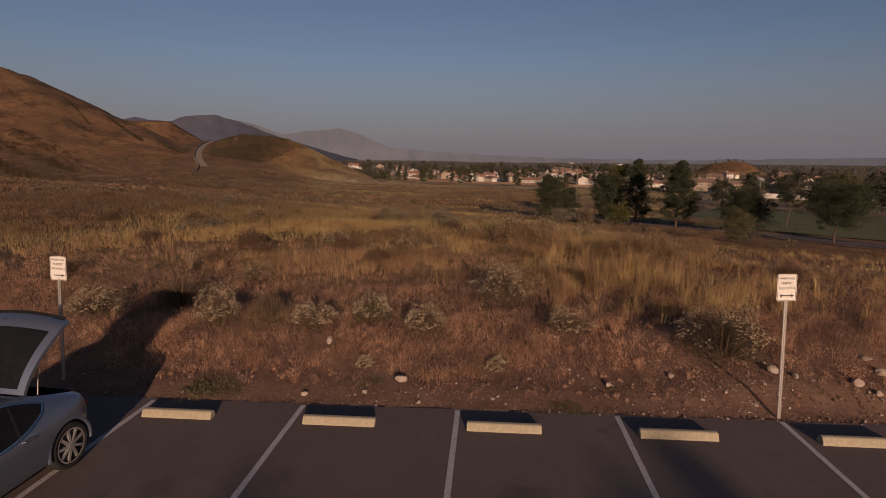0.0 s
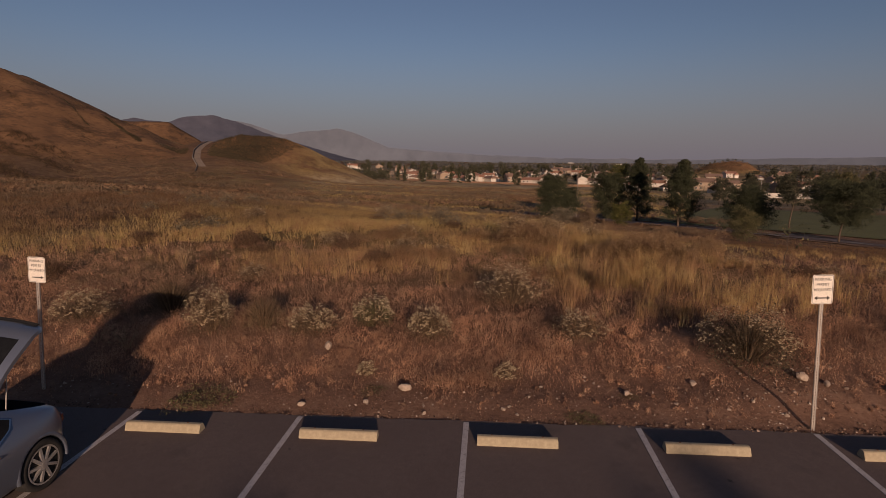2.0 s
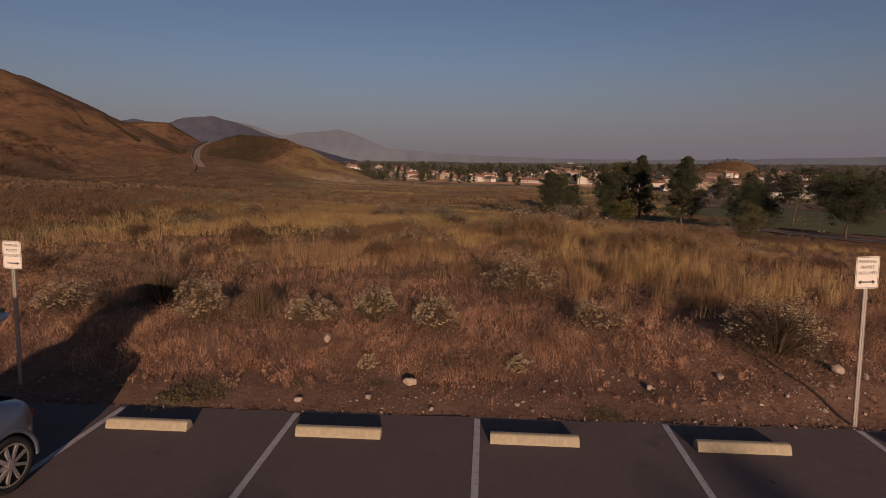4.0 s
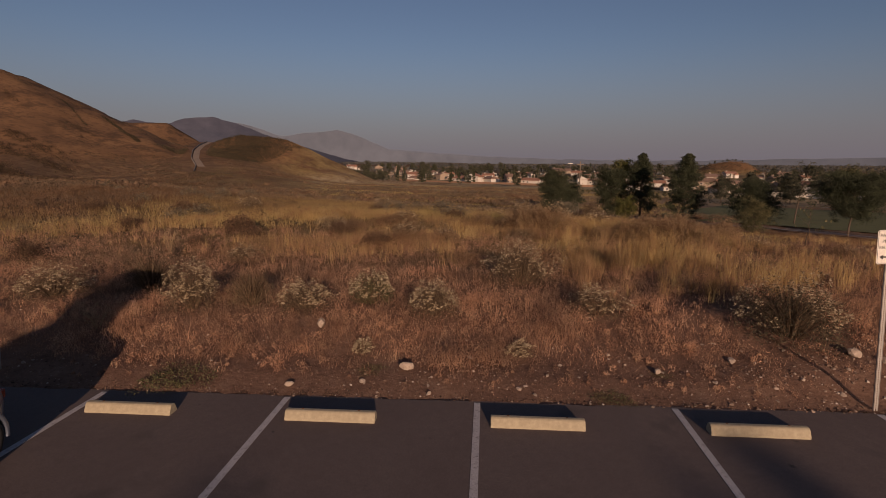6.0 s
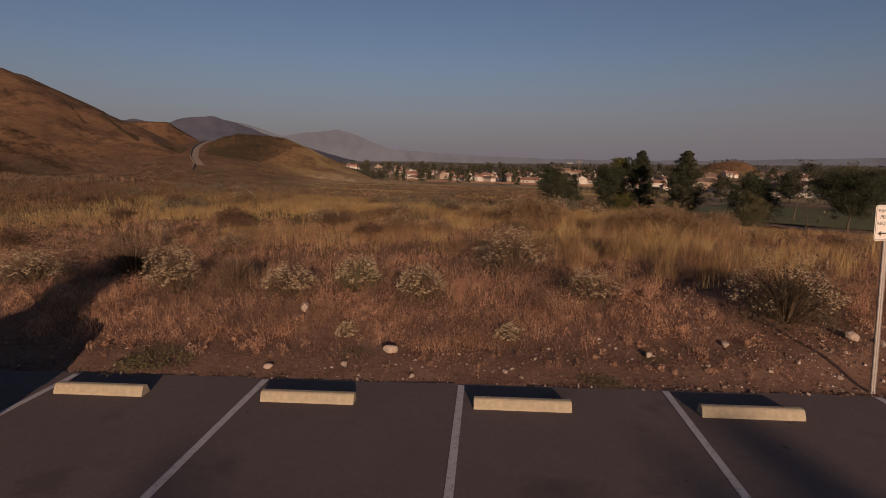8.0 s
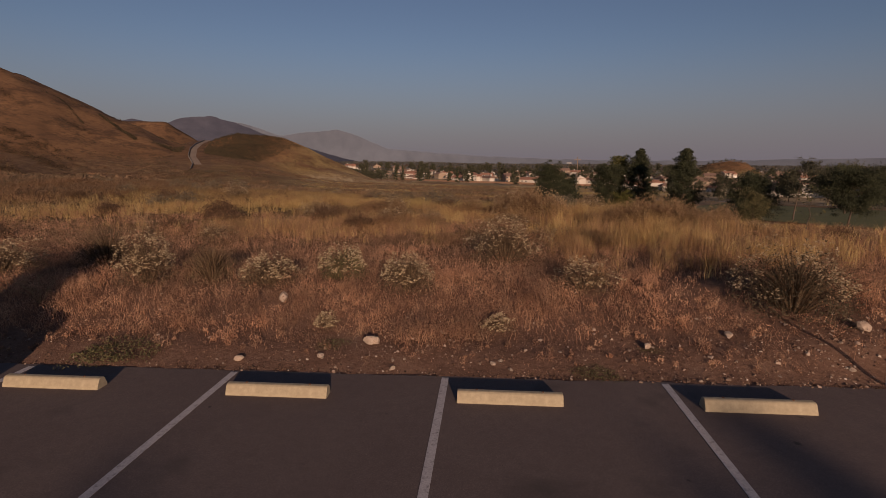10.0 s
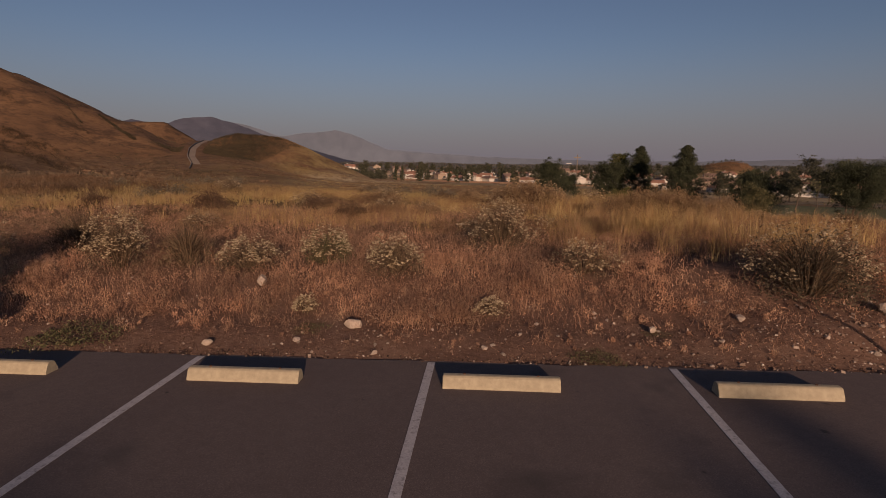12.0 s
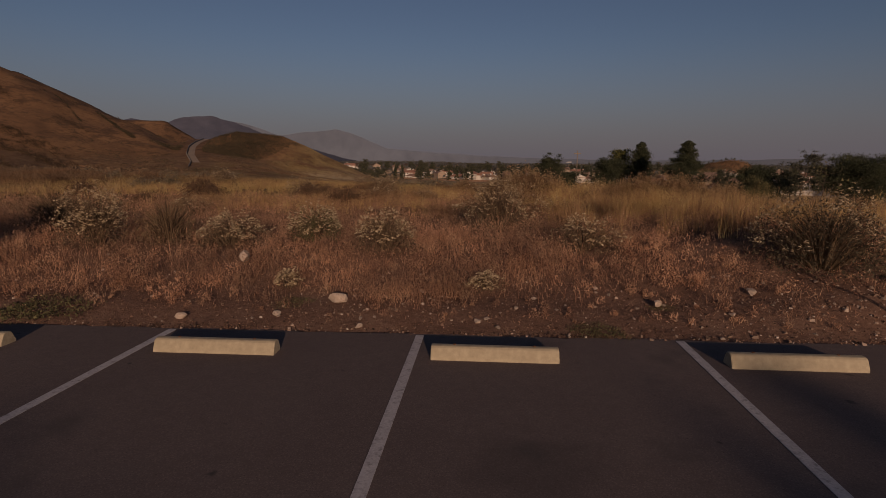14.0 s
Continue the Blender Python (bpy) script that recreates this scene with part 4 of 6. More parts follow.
# ---- bushes ----
def bush(name, w, h, n_stem, n_leaf, n_flower, leaf_mat, flower_mat, label, category="bush", group="", leaf=0.026, head=0.014, low=0.38):
    """A rounded shrub: stems fanning from the root, leaves along them, flat flower heads on top."""
    ob = empty(name)
    az, u = rng.uniform(0, 2 * np.pi, n_stem), np.sqrt(rng.uniform(0.02, 1, n_stem))
    lob = 1 + (0.2 * np.sin(3 * az + rng.uniform(0, 6)) + 0.16 * np.sin(5 * az + rng.uniform(0, 6))) * u + rng.normal(0, 0.08, n_stem)
    tx, ty, tz = np.cos(az) * u * w / 2 * lob, np.sin(az) * u * w / 2 * lob, h * np.sqrt(np.clip(1 - 0.72 * u ** 2, 0.1, 1)) * rng.uniform(0.72, 1.06, n_stem)
    bx, by = tx * 0.12, ty * 0.12
    mx, my, mz = tx * 0.48, ty * 0.48, tz * 0.62
    f = rng.uniform(0, 2 * np.pi, n_stem)
    wx, wy = np.cos(f) * 0.005, np.sin(f) * 0.005
    z0 = np.full(n_stem, -0.05)
    V = np.stack([np.stack(p, -1) for p in ((bx - wx, by - wy, z0), (bx + wx, by + wy, z0), (mx - wx, my - wy, mz), (mx + wx, my + wy, mz), (tx, ty, tz))], 1)
    F = (np.arange(n_stem) * 5)[:, None, None] + np.array([(0, 1, 3), (0, 3, 2), (2, 3, 4)])[None]
    part("woody_base", mesh_np("woody_base", V.reshape(-1, 3), F.reshape(-1, 3), M_STEM), None, ob)["kind"] = "stuff"
    p1, p2, p3 = rng.uniform(0, 6, 3)

    def dome(n, inner, low):
        """Places near the bush's lumpy outer face."""
        t, el = rng.uniform(0, 2 * np.pi, n), np.arcsin(rng.uniform(low, 1, n))
        lump = 0.86 + 0.12 * np.sin(3 * t + p1) + 0.09 * np.sin(5 * t + 4 * el + p2) + 0.07 * np.sin(9 * t - 7 * el + p3)
        f = rng.uniform(inner, 1.04, n) * lump
        return np.stack([np.cos(t) * np.cos(el) * w / 2 * f, np.sin(t) * np.cos(el) * w / 2 * f, h * np.sin(el) * f], -1)

    c = dome(n_leaf, 0.55, 0.0)
    V, F = flecks(c, rng.uniform(0.7, 2.0, n_leaf) * leaf, 0, 0.5, 0.35)
    tagged(part("foliage", mesh_np("foliage", V, F, leaf_mat), None, ob), kind="stuff")
    if n_flower:
        g = dome(n_flower // 2, 0.93, low)
        keep = np.sin(2.0 * np.arctan2(g[:, 1], g[:, 0]) + p1 + 5 * g[:, 2] / h) + 0.8 * np.sin(9 * g[:, 0] + p2) > -1.1 + 1.1 * rng.uniform(0, 1, len(g))
        g = g[keep | (g[:, 2] > 0.8 * h)]
        k = np.repeat(np.arange(len(g)), 3)
        c = g[k] + rng.normal(0, 0.016, (len(k), 3)) * np.array([1, 1, 0.4])
        r = rng.uniform(0.6, 1.3, len(k)) * head
        t = rng.normal(0, 0.35, (len(k), 2))
        ring = []
        for q in range(6):
            a = q * np.pi / 3
            dx, dy = np.cos(a) * r, np.sin(a) * r
            ring.append(np.stack([c[:, 0] + dx, c[:, 1] + dy, c[:, 2] + dx * t[:, 0] + dy * t[:, 1]], -1))
        V = np.stack([c + np.array([0, 0, 1]) * (r * 0.55)[:, None]] + ring, 1).reshape(-1, 3)
        F = (np.arange(len(k)) * 7)[:, None, None] + np.array([(0, q + 1, (q + 1) % 6 + 1) for q in range(6)])[None]
        tagged(part("blossom", mesh_np("blossom", V, F.reshape(-1, 3), flower_mat), None, ob, "clustered flower heads"), kind="stuff")
    return tagged(ob, label, category, group)


def put(ob, x, y, turn=0.0, size=1.0, sink=0.02):
    ob.matrix_basis = pose(x, y, float(height(x, y)) - sink, 0, 0, turn) @ Matrix.Scale(size, 4)
    return ob


def again(ob, x, y, turn, size, sink=0.02, flat=1.0):
    c = copy_thing(ob, pose(x, y, float(height(x, y)) - sink, 0, 0, turn))
    c.scale = (size, size, size * flat)
    return c


BUCK = "wild buckwheats"
put(bush("buckwheat_bush", 1.25, 0.98, 260, 5200, 1400, M_LEAF, M_FLOWER, "rounded shrub full of cream flower heads", "bush", BUCK), -5.72, 2.95)
put(bush("buckwheat_bush", 1.35, 0.58, 200, 4200, 1100, M_LEAF, M_FLOWER, "low shrub with flat cream flower clusters", "bush", BUCK), -3.5, 3.15)
put(bush("buckwheat_bush", 1.15, 0.66, 170, 4200, 1200, M_GREENWEED, M_FLOWER, "yellowish green shrub with cream flower clusters", "bush", BUCK), -2.2, 3.75)
put(bush("buckwheat_bush", 1.2, 0.66, 200, 4000, 1100, M_LEAF, M_FLOWER, "grey green shrub with cream flower heads", "bush", BUCK), -0.85, 2.95)
put(bush("buckwheat_bush", 2.3, 1.15, 380, 8000, 1700, M_LEAF, M_FLOWER, "wide grey-brown shrub with dull cream flowers", "bush", BUCK), 1.1, 5.9)
put(bush("buckwheat_bush", 1.5, 0.6, 160, 3200, 700, M_LEAF, M_FLOWER, "low shrub with pale flowers before tall grass", "bush", BUCK), 2.35, 3.15)
put(bush("sage_bush", 2.25, 1.1, 480, 6500, 1500, M_SAGE, M_FLOWER, "large dark woody shrub dotted with cream flowers", "bush", BUCK, leaf=0.034, low=0.35, head=0.0135), 5.42, 2.1)
wide = put(bush("buckwheat_bush", 1.9, 0.68, 220, 5200, 1300, M_LEAF, M_FLOWER, "wide low shrub with faded flowers", "bush", BUCK), -9.1, 3.5)
put(bush("flowering_weed", 0.75, 0.24, 60, 500, 420, M_LEAF, M_FLOWER, "low weed with cream flowers on bare dirt", "weed", "flowering weeds"), 0.75, 1.55)
put(bush("flowering_weed", 0.46, 0.30, 40, 300, 260, M_LEAF, M_FLOWER, "small weed with pale yellow flowers", "weed", "flowering weeds"), -1.95, 1.45)
low = put(bush("green_weed", 1.5, 0.12, 40, 2200, 0, M_GREENWEED, M_FLOWER, "low spreading grey-green weed at the asphalt edge", "weed", "green weeds", leaf=0.03), -4.65, 0.55)
again(low, 1.95, 0.35, 70, 0.55)
again(low, 2.9, 1.0, 200, 0.35)
again(low, -1.7, 0.95, 130, 0.45)
dome = put(bush("brown_shrub", 1.8, 0.92, 220, 2300, 0, M_DOME, M_STRAW, "round dark brown shrub in yellow grass", "bush", "brown shrubs", leaf=0.06), -9.8, 14.3)
far_f = put(bush("buckwheat_bush", 1.7, 0.85, 120, 1700, 420, M_LEAF, M_FLOWER, "pale flowering shrub in the meadow", "bush", BUCK, leaf=0.05, head=0.02), -6.1, 15.0)
again(far_f, -3.3, 17.6, 80, 1.05)
again(far_f, 3.0, 9.8, 30, 0.55)
again(far_f, 2.4, 21.8, 100, 1.5)
again(far_f, 4.1, 20.9, 320, 1.45)
again(far_f, 5.8, 18.6, 55, 1.3)
again(far_f, -13.5, 24.0, 20, 1.1)
again(far_f, -6.5, 30.0, 10, 1.1)
again(far_f, 0.5, 33.0, 70, 1.0)
again(dome, -5.2, 13.3, 40, 0.85)
again(dome, -3.4, 10.8, 140, 0.9, flat=0.8)
again(dome, 1.4, 15.6, 90, 0.85, flat=0.8)
again(dome, 7.9, 14.6, 30, 0.8)
again(dome, -16.5, 22.0, 30, 1.0)
# dark leaf material stands in for the raised tailgate's shadow on this shrub
put(bush("brown_shrub", 1.9, 1.02, 420, 4000, 0, M_SCRUB, M_STRAW, "spiky shrub among dry weeds, car's shadow put into its colour", "bush", "brown shrubs"), -7.45, 4.35)
put(bush("brown_shrub", 1.3, 0.8, 380, 3600, 0, M_MID, M_STRAW, "dense red-brown dry shrub between flowering shrubs", "bush", "brown shrubs"), -4.65, 3.25)
def dead_twigs(name, x, y, w, h, n, label):
    """Bare pale stems fanning from a root, each forked at its tip."""
    ob = empty(name)
    for i in range(n):
        bm = bmesh.new()
        a, u = rng.uniform(0, 2 * math.pi), rng.uniform(0.2, 1.0)
        tip = Vector((math.cos(a) * u * w / 2, math.sin(a) * u * w / 2, h * rng.uniform(0.55, 1.0) * (1.1 - 0.4 * u)))
        mid = tip * 0.55 + Vector((0, 0, 0.12 * h))
        tube(bm, (0, 0, -0.04), mid, 0.006, 0.0045, 5)
        tube(bm, mid, tip, 0.0045, 0.002, 4)
        for q in range(3):
            d = Vector(rng.normal(size=3)) * 0.16 * h + Vector((0, 0, 0.12 * h))
            f = mid.lerp(tip, rng.uniform(0.2, 0.9))
            tube(bm, f, f + d, 0.003, 0.0015, 4)
        part("stem", bm, M_TAN, ob)
    put(ob, x, y)
    return tagged(ob, label, "dead plant", "dead plants")


dead_twigs("dead_twigs", -7.1, 2.05, 1.1, 0.5, 16, "bare pale dead twigs in the car's shadow")
dead_twigs("dead_twigs", -7.9, 2.3, 0.9, 0.45, 10, "bare pale dead twigs in the car's shadow")
dead_twigs("dry_stalks", -9.9, 9.3, 0.9, 1.0, 14, "tall pale dry stalks standing above brown weeds")
gold = bush("golden_bush", 2.3, 1.32, 300, 6500, 420, M_GOLDLEAF, M_TAN, "tall golden shrub in seed on the rise", "bush", "golden shrubs", leaf=0.05, head=0.02)
put(gold, 2.4, 15.1, 20)
for x, y, t, k in ((1.8, 15.6, 0, 0.80), (3.0, 15.0, 67, 0.95), (3.5, 14.5, 134, 0.70), (5.5, 12.6, 201, 0.72), (6.1, 12.4, 268, 0.85), (6.8, 12.2, 335, 0.88), (7.4, 12.0, 402, 0.78), (7.8, 11.3, 469, 0.60), (0.2, 17.2, 536, 0.60), (-3.1, 17.0, 603, 0.50), (4.6, 12.8, 670, 0.50), (8.6, 16.3, 20, 0.85), (7.2, 15.8, 80, 0.8), (10.2, 15.4, 140, 0.75), (9.3, 13.6, 200, 0.6)):
    again(gold, x, y, t, k)
mound = put(bush("brown_shrub", 2.3, 0.62, 240, 3600, 0, M_MID, M_STRAW, "low spreading red-brown dry shrub in the grass", "bush", "brown shrubs", leaf=0.05), -3.9, 17.2)
for x, y, t, k in ((-5.6, 16.4, 40, 0.9), (-2.6, 12.0, 90, 0.95), (-1.2, 12.4, 150, 0.8), (1.9, 13.2, 220, 0.9), (0.6, 16.8, 300, 0.8), (-7.4, 10.4, 20, 0.7), (-0.4, 8.4, 75, 0.6), (2.2, 9.4, 260, 0.65)):
    again(mound, x, y, t, k, flat=0.9)
grey = put(bush("sage_shrub", 1.7, 0.75, 90, 800, 40, M_GREYSAGE, M_STRAW, "rounded grey-brown shrub in dry grass", "bush", "sage shrubs", leaf=0.075, head=0.03), -24.0, 30.0)
GS = np.random.default_rng(77)
for i in range(120):
    a, d = radians(GS.uniform(-46, 2)), 30 + 62 * GS.uniform() ** 1.2
    x, y = d * math.sin(a), d * math.cos(a) - 7
    if wob(np.array(x), np.array(y), 0.11, 3) > -0.35:
        again(grey, x, y, GS.uniform(0, 360), GS.uniform(0.6, 1.6), flat=GS.uniform(0.65, 1.0))


SH = np.random.default_rng(21)
for i in range(34):
    a, d = radians(SH.uniform(-45, 8)), SH.uniform(13, 46)
    x, y = d * math.sin(a), d * math.cos(a) - 6
    if abs(x + 9.8) > 2 or abs(y - 14.3) > 2:
        again((far_f, dome, dome)[i % 3], x, y, SH.uniform(0, 360), SH.uniform(0.45, 0.95), flat=SH.uniform(0.75, 1.1))
for i in range(9):
    x, y = SH.uniform(6, 13), SH.uniform(8, 13.5)
    again((far_f, dome)[i % 2], x, y, SH.uniform(0, 360), SH.uniform(0.4, 0.7))


def scrub_slopes():
    """Sage scrub on the slopes: clumps of leaves, dense on the shaded knoll."""
    sets = []
    x, y = rng.uniform(-330, -70, 16000), rng.uniform(70, 340, 16000)
    ok = (ss(0.0, 0.45, wob(x, y, 0.06, 2) + 0.35 * wob(x, y, 0.21, 5)) * ss(-60, -95, x + 0.1 * y - 5) > rng.uniform(0, 1, len(x))) & (along(TRACK, x, y)[0] > 8)
    sets.append((x[ok], y[ok], 1.0))
    x, y = rng.normal(-142, 15, 9500), rng.uniform(272, 340, 9500)
    ok = (along(TRACK, x, y)[0] > 6) & (x + 0.25 * (338 - y) < -112) & (x > -172)
    knoll = (x[ok], y[ok], 1.3)
    x, y = wedge(420, 17, 48, -47, -8, 1.1)
    ok = wob(x, y, 0.25, 5) > -0.1
    sets.append((x[ok], y[ok], 0.36))
    x, y = wedge(1500, 45, 250, -46, 12, 1.1)
    ok = wob(x, y, 0.1, 8) > 0.1
    sets.append((x[ok], y[ok], 0.75))
    x, y = rng.uniform(-330, -55, 11000), rng.uniform(60, 330, 11000)
    ok = (height(x, y) < 34) & (along(TRACK, x, y)[0] > 7) & (rng.uniform(0, 1, len(x)) < 0.12 + 0.6 * ss(-0.2, 0.4, wob(x, y, 0.05, 9) + 0.4 * wob(x, y, 0.2, 3))) & (x + 0.3 * y < 0)
    soft = (x[ok], y[ok], 0.8)
    x, y = rng.uniform(-175, -40, 8000), rng.uniform(255, 365, 8000)
    ok = (along(TRACK, x, y)[0] > 6) & (wob(x, y, 0.09, 3) > -0.45)
    toe = (x[ok], y[ok], 0.7)
    for nm, mat, lab, group in (("hill_scrub", M_KNOLL, "dark sage scrub on the brown slopes", sets), ("knoll_scrub", M_KNOLL, "dense dark chaparral over the knoll", [knoll]), ("slope_scrub", M_SLOPE, "low brown scrub on the lower slopes", [soft, toe])):
        clumps(nm, mat, lab, group)
    x, y = rng.uniform(262, 360, 5200), rng.uniform(635, 720, 5200)
    ok = (along(RIDGES[3][0], x, y)[0] < 44) & (rng.uniform(0, 1, len(x)) < 0.10 + 0.5 * ss(312, 290, x))
    clumps("knoll_scrub", M_KNOLL, "dark scrub on the round hill by the town", [(x[ok], y[ok], 1.5)])
    clumps("slope_scrub", M_MID, "red-brown scrub on the round hill by the town", [(x[~ok & (along(RIDGES[3][0], x, y)[0] < 44)], y[~ok & (along(RIDGES[3][0], x, y)[0] < 44)], 1.3)])


def clumps(nm, mat, lab, group):
    V = []
    for x, y, s in group:
        k = np.repeat(np.arange(len(x)), 15)
        size = s * rng.uniform(0.4, 1.1, len(x))[k]
        o = rng.normal(0, 0.55, (len(k), 3)) * size[:, None]
        px, py = x[k] + o[:, 0], y[k] + o[:, 1]
        V.append(flecks(np.stack([px, py, height(px, py) + np.abs(o[:, 2]) * 0.65], -1), size * rng.uniform(0.18, 0.45, len(k))))
    V, F = joined(V)
    tagged(new(nm, mesh_np(nm, V, F, mat)), lab, "scrub", kind="stuff")


scrub_slopes()


def gullies():
    """Rows of dark brush down the folds of the hill; some imitate a crease's shade."""
    # the two dense rows from (-215, 297) draw the fold's shadow as dark brush
    for mat, lines in ((M_KNOLL, (((-242, 300), (-207, 272), 260, 0.5), ((-215, 297), (-199, 287), 420, 0.62), ((-199, 287), (-179, 272), 560, 0.7))),
                       (M_SCRUB, (((-214, 266), (-194, 259), 40, 0.8), ((-258, 276), (-234, 262), 50, 0.9), ((-225, 218), (-160, 196), 200, 1.5), ((-216, 230), (-172, 215), 130, 1.4),
                                  ((-190, 182), (-118, 150), 300, 1.4), ((-150, 120), (-80, 118), 170, 1.2), ((-62, 138), (-100, 165), 120, 0.9)))):
        V = []
        for (ax, ay), (bx, by), n, s in lines:
            t = rng.uniform(0, 1, n)
            x, y = ax + (bx - ax) * t + rng.normal(0, 1.4 * s * s, n), ay + (by - ay) * t + rng.normal(0, 1.4 * s * s, n)
            k = np.repeat(np.arange(n), 20)
            o = rng.normal(0, 0.5 * s, (len(k), 3))
            px, py = x[k] + o[:, 0], y[k] + o[:, 1]
            V.append(flecks(np.stack([px, py, height(px, py) + np.abs(o[:, 2]) * 0.8], -1), rng.uniform(0.15, 0.42, len(k)) * s))
        V, F = joined(V)
        tagged(new("gully_brush_and_shade", mesh_np("gully_brush_and_shade", V, F, mat)), "dark brush and imitated crease shade down the hill gullies", "scrub", kind="stuff")


def distant_woods():
    a, d = np.radians(rng.uniform(-16, 46, 3400)), rng.uniform(560, 2600, 3400)
    x, y = d * np.sin(a), d * np.cos(a)
    ok = (along(RIDGES[3][0], x, y)[0] > 70) & (wob(x, y, 0.012, 3) > -0.5) & ((np.abs(a - 0.432) > 0.052) | (d > 800))
    x, y = x[ok], y[ok]
    k = np.repeat(np.arange(len(x)), 9)
    o = rng.normal(0, 1, (len(k), 3)) * np.array([2.6, 2.6, 1.8])
    px, py = x[k] + o[:, 0], y[k] + o[:, 1]
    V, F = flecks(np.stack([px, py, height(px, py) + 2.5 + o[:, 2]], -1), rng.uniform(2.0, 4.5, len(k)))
    tagged(new("distant_trees", mesh_np("distant_trees", V, F, M_WOODS)), "trees across the valley, haze mixed into their leaf colour", "woods", kind="stuff")


gullies()
distant_woods()


# ---- stones ----
def rock(name, w, d, h, seed, label, x, y, turn=0.0, sink=0.25):
    r = np.random.default_rng(seed)
    bm = bmesh.new()
    bmesh.ops.create_icosphere(bm, subdivisions=2, radius=0.5)
    cuts = [(Vector(r.normal(size=3)).normalized(), r.uniform(0.22, 0.40)) for _ in range(11)]
    for v in bm.verts:
        for n, o in cuts:
            k = v.co.dot(n) - o
            if k > 0:
                v.co -= n * k * 0.97
        v.co += v.co.normalized() * 0.03 * noise.noise(v.co * 5 + Vector((seed, 0, 0)))
        v.co = Vector((v.co.x * w, v.co.y * d, (v.co.z + 0.5 - sink) * h))
    ob = part(name, bm, M_ROCK)
    ob.matrix_basis = pose(x, y, float(height(x, y)) - 0.01, 0, 0, turn)
    return tagged(ob, label, "rock", "field stones")


rock("rock", 0.27, 0.2, 0.22, 1, "pale weathered stone on brown dirt", -1.14, 0.95, 20)
rock("rock", 0.22, 0.18, 0.24, 2, "pale angular stone among dry weeds", -2.88, 2.25, 70, 0.1)
rock("rock", 0.26, 0.22, 0.24, 3, "rounded pale stone near the sign post", 6.07, 1.42, 0)
rock("rock", 0.19, 0.15, 0.15, 4, "flat pale stone on bare dirt", 4.1, 1.3, 10)
rock("rock", 0.17, 0.12, 0.13, 5, "flat pale stone on bare dirt", 2.83, 1.0, 45)
rock("rock", 0.62, 0.4, 0.55, 6, "flat pale stone in meadow grass", 0.09, 19.3, 10, 0.08)
STONES = [(-2.85, 0.35, 0.16), (-0.72, 0.22, 0.11), (6.42, 1.25, 0.17), (6.05, 1.72, 0.1), (8.16, 1.95, 0.24), (7.4, 1.05, 0.25), (8.13, 1.5, 0.26), (7.62, 0.8, 0.2), (5.7, 1.0, 0.1),
          (0.62, 0.42, 0.12), (-0.11, 1.4, 0.12), (-4.43, 1.05, 0.08), (-1.76, 0.5, 0.13), (3.24, 0.12, 0.07), (5.95, 1.95, 0.09), (-5.3, 0.8, 0.07), (1.35, 1.2, 0.09), (2.2, 1.55, 0.1), (4.9, 0.75, 0.1), (3.6, 0.7, 0.09)]
for i, (x, y, s) in enumerate(STONES):
    rock("rock", s, s * 0.8, s * 0.75, 20 + i, "small pale stone on brown dirt", x, y, 37 * i)


SP = np.random.default_rng(12)
pebbles = [rock("rock", 1.0, 0.8, 0.7, 60 + i, "small pale stone on brown dirt", 0, 0) for i in range(4)]
for i in range(64):
    x = SP.uniform(-7.5, 9.0) if i < 30 else SP.triangular(0.0, 6.0, 9.0)
    y, w = SP.uniform(0.25, 1.0 + 0.9 * float(ss(0.0, 4.0, x))), 0.045 + 0.085 * SP.beta(1, 2.6)
    m = pose(x, y, float(height(x, y)) - 0.005, SP.uniform(-12, 12), SP.uniform(-12, 12), SP.uniform(0, 360))
    ob = pebbles[i] if i < 4 else copy_thing(pebbles[i % 4], m)
    ob.matrix_basis = m @ Matrix.Diagonal((w * SP.uniform(0.8, 1.3), w, w * SP.uniform(0.7, 1.0), 1))


def gravel():
    x, y = scatter(14000, -15, 15, 0.03, 3.6, lambda x, y: np.clip((0.25 + 0.75 * ss(-0.1, 0.5, wob(x, y, 1.2, 3))) * ss(3.4, 0.5, y) * (0.35 + 0.65 * ss(-3, 4, x)) + 0.5 * ss(0.3, 0.05, y), 0, 1))
    n = len(x)
    s = 0.006 + 0.07 * rng.beta(1, 8.5, n)
    U = np.array([(a, b, c) for c in (-0.35, 0.4) for a, b in ((-1, -1), (1, -1), (1, 1), (-1, 1))], float) * np.array([0.62, 0.45, 1.0])
    U[4:, :2] *= 0.7
    t = rng.uniform(0, 2 * np.pi, n)
    j = (U[None] + rng.normal(0, 0.17, (n, 8, 3))) * s[:, None, None]
    V = np.stack([j[..., 0] * np.cos(t)[:, None] - j[..., 1] * np.sin(t)[:, None], j[..., 0] * np.sin(t)[:, None] + j[..., 1] * np.cos(t)[:, None], j[..., 2]], -1)
    V = V + np.stack([x, y, np.maximum(height(x, y), 0.0) + s * 0.2], -1)[:, None]
    T = np.array([(4, 5, 6), (4, 6, 7), (0, 1, 5), (0, 5, 4), (1, 2, 6), (1, 6, 5), (2, 3, 7), (2, 7, 6), (3, 0, 4), (3, 4, 7)])
    F = (np.arange(n) * 8)[:, None, None] + T[None]
    tagged(new("gravel", mesh_np("gravel", V.reshape(-1, 3), F.reshape(-1, 3), M_GRAVEL)), "loose pale gravel over brown dirt", "gravel", kind="stuff")


gravel()


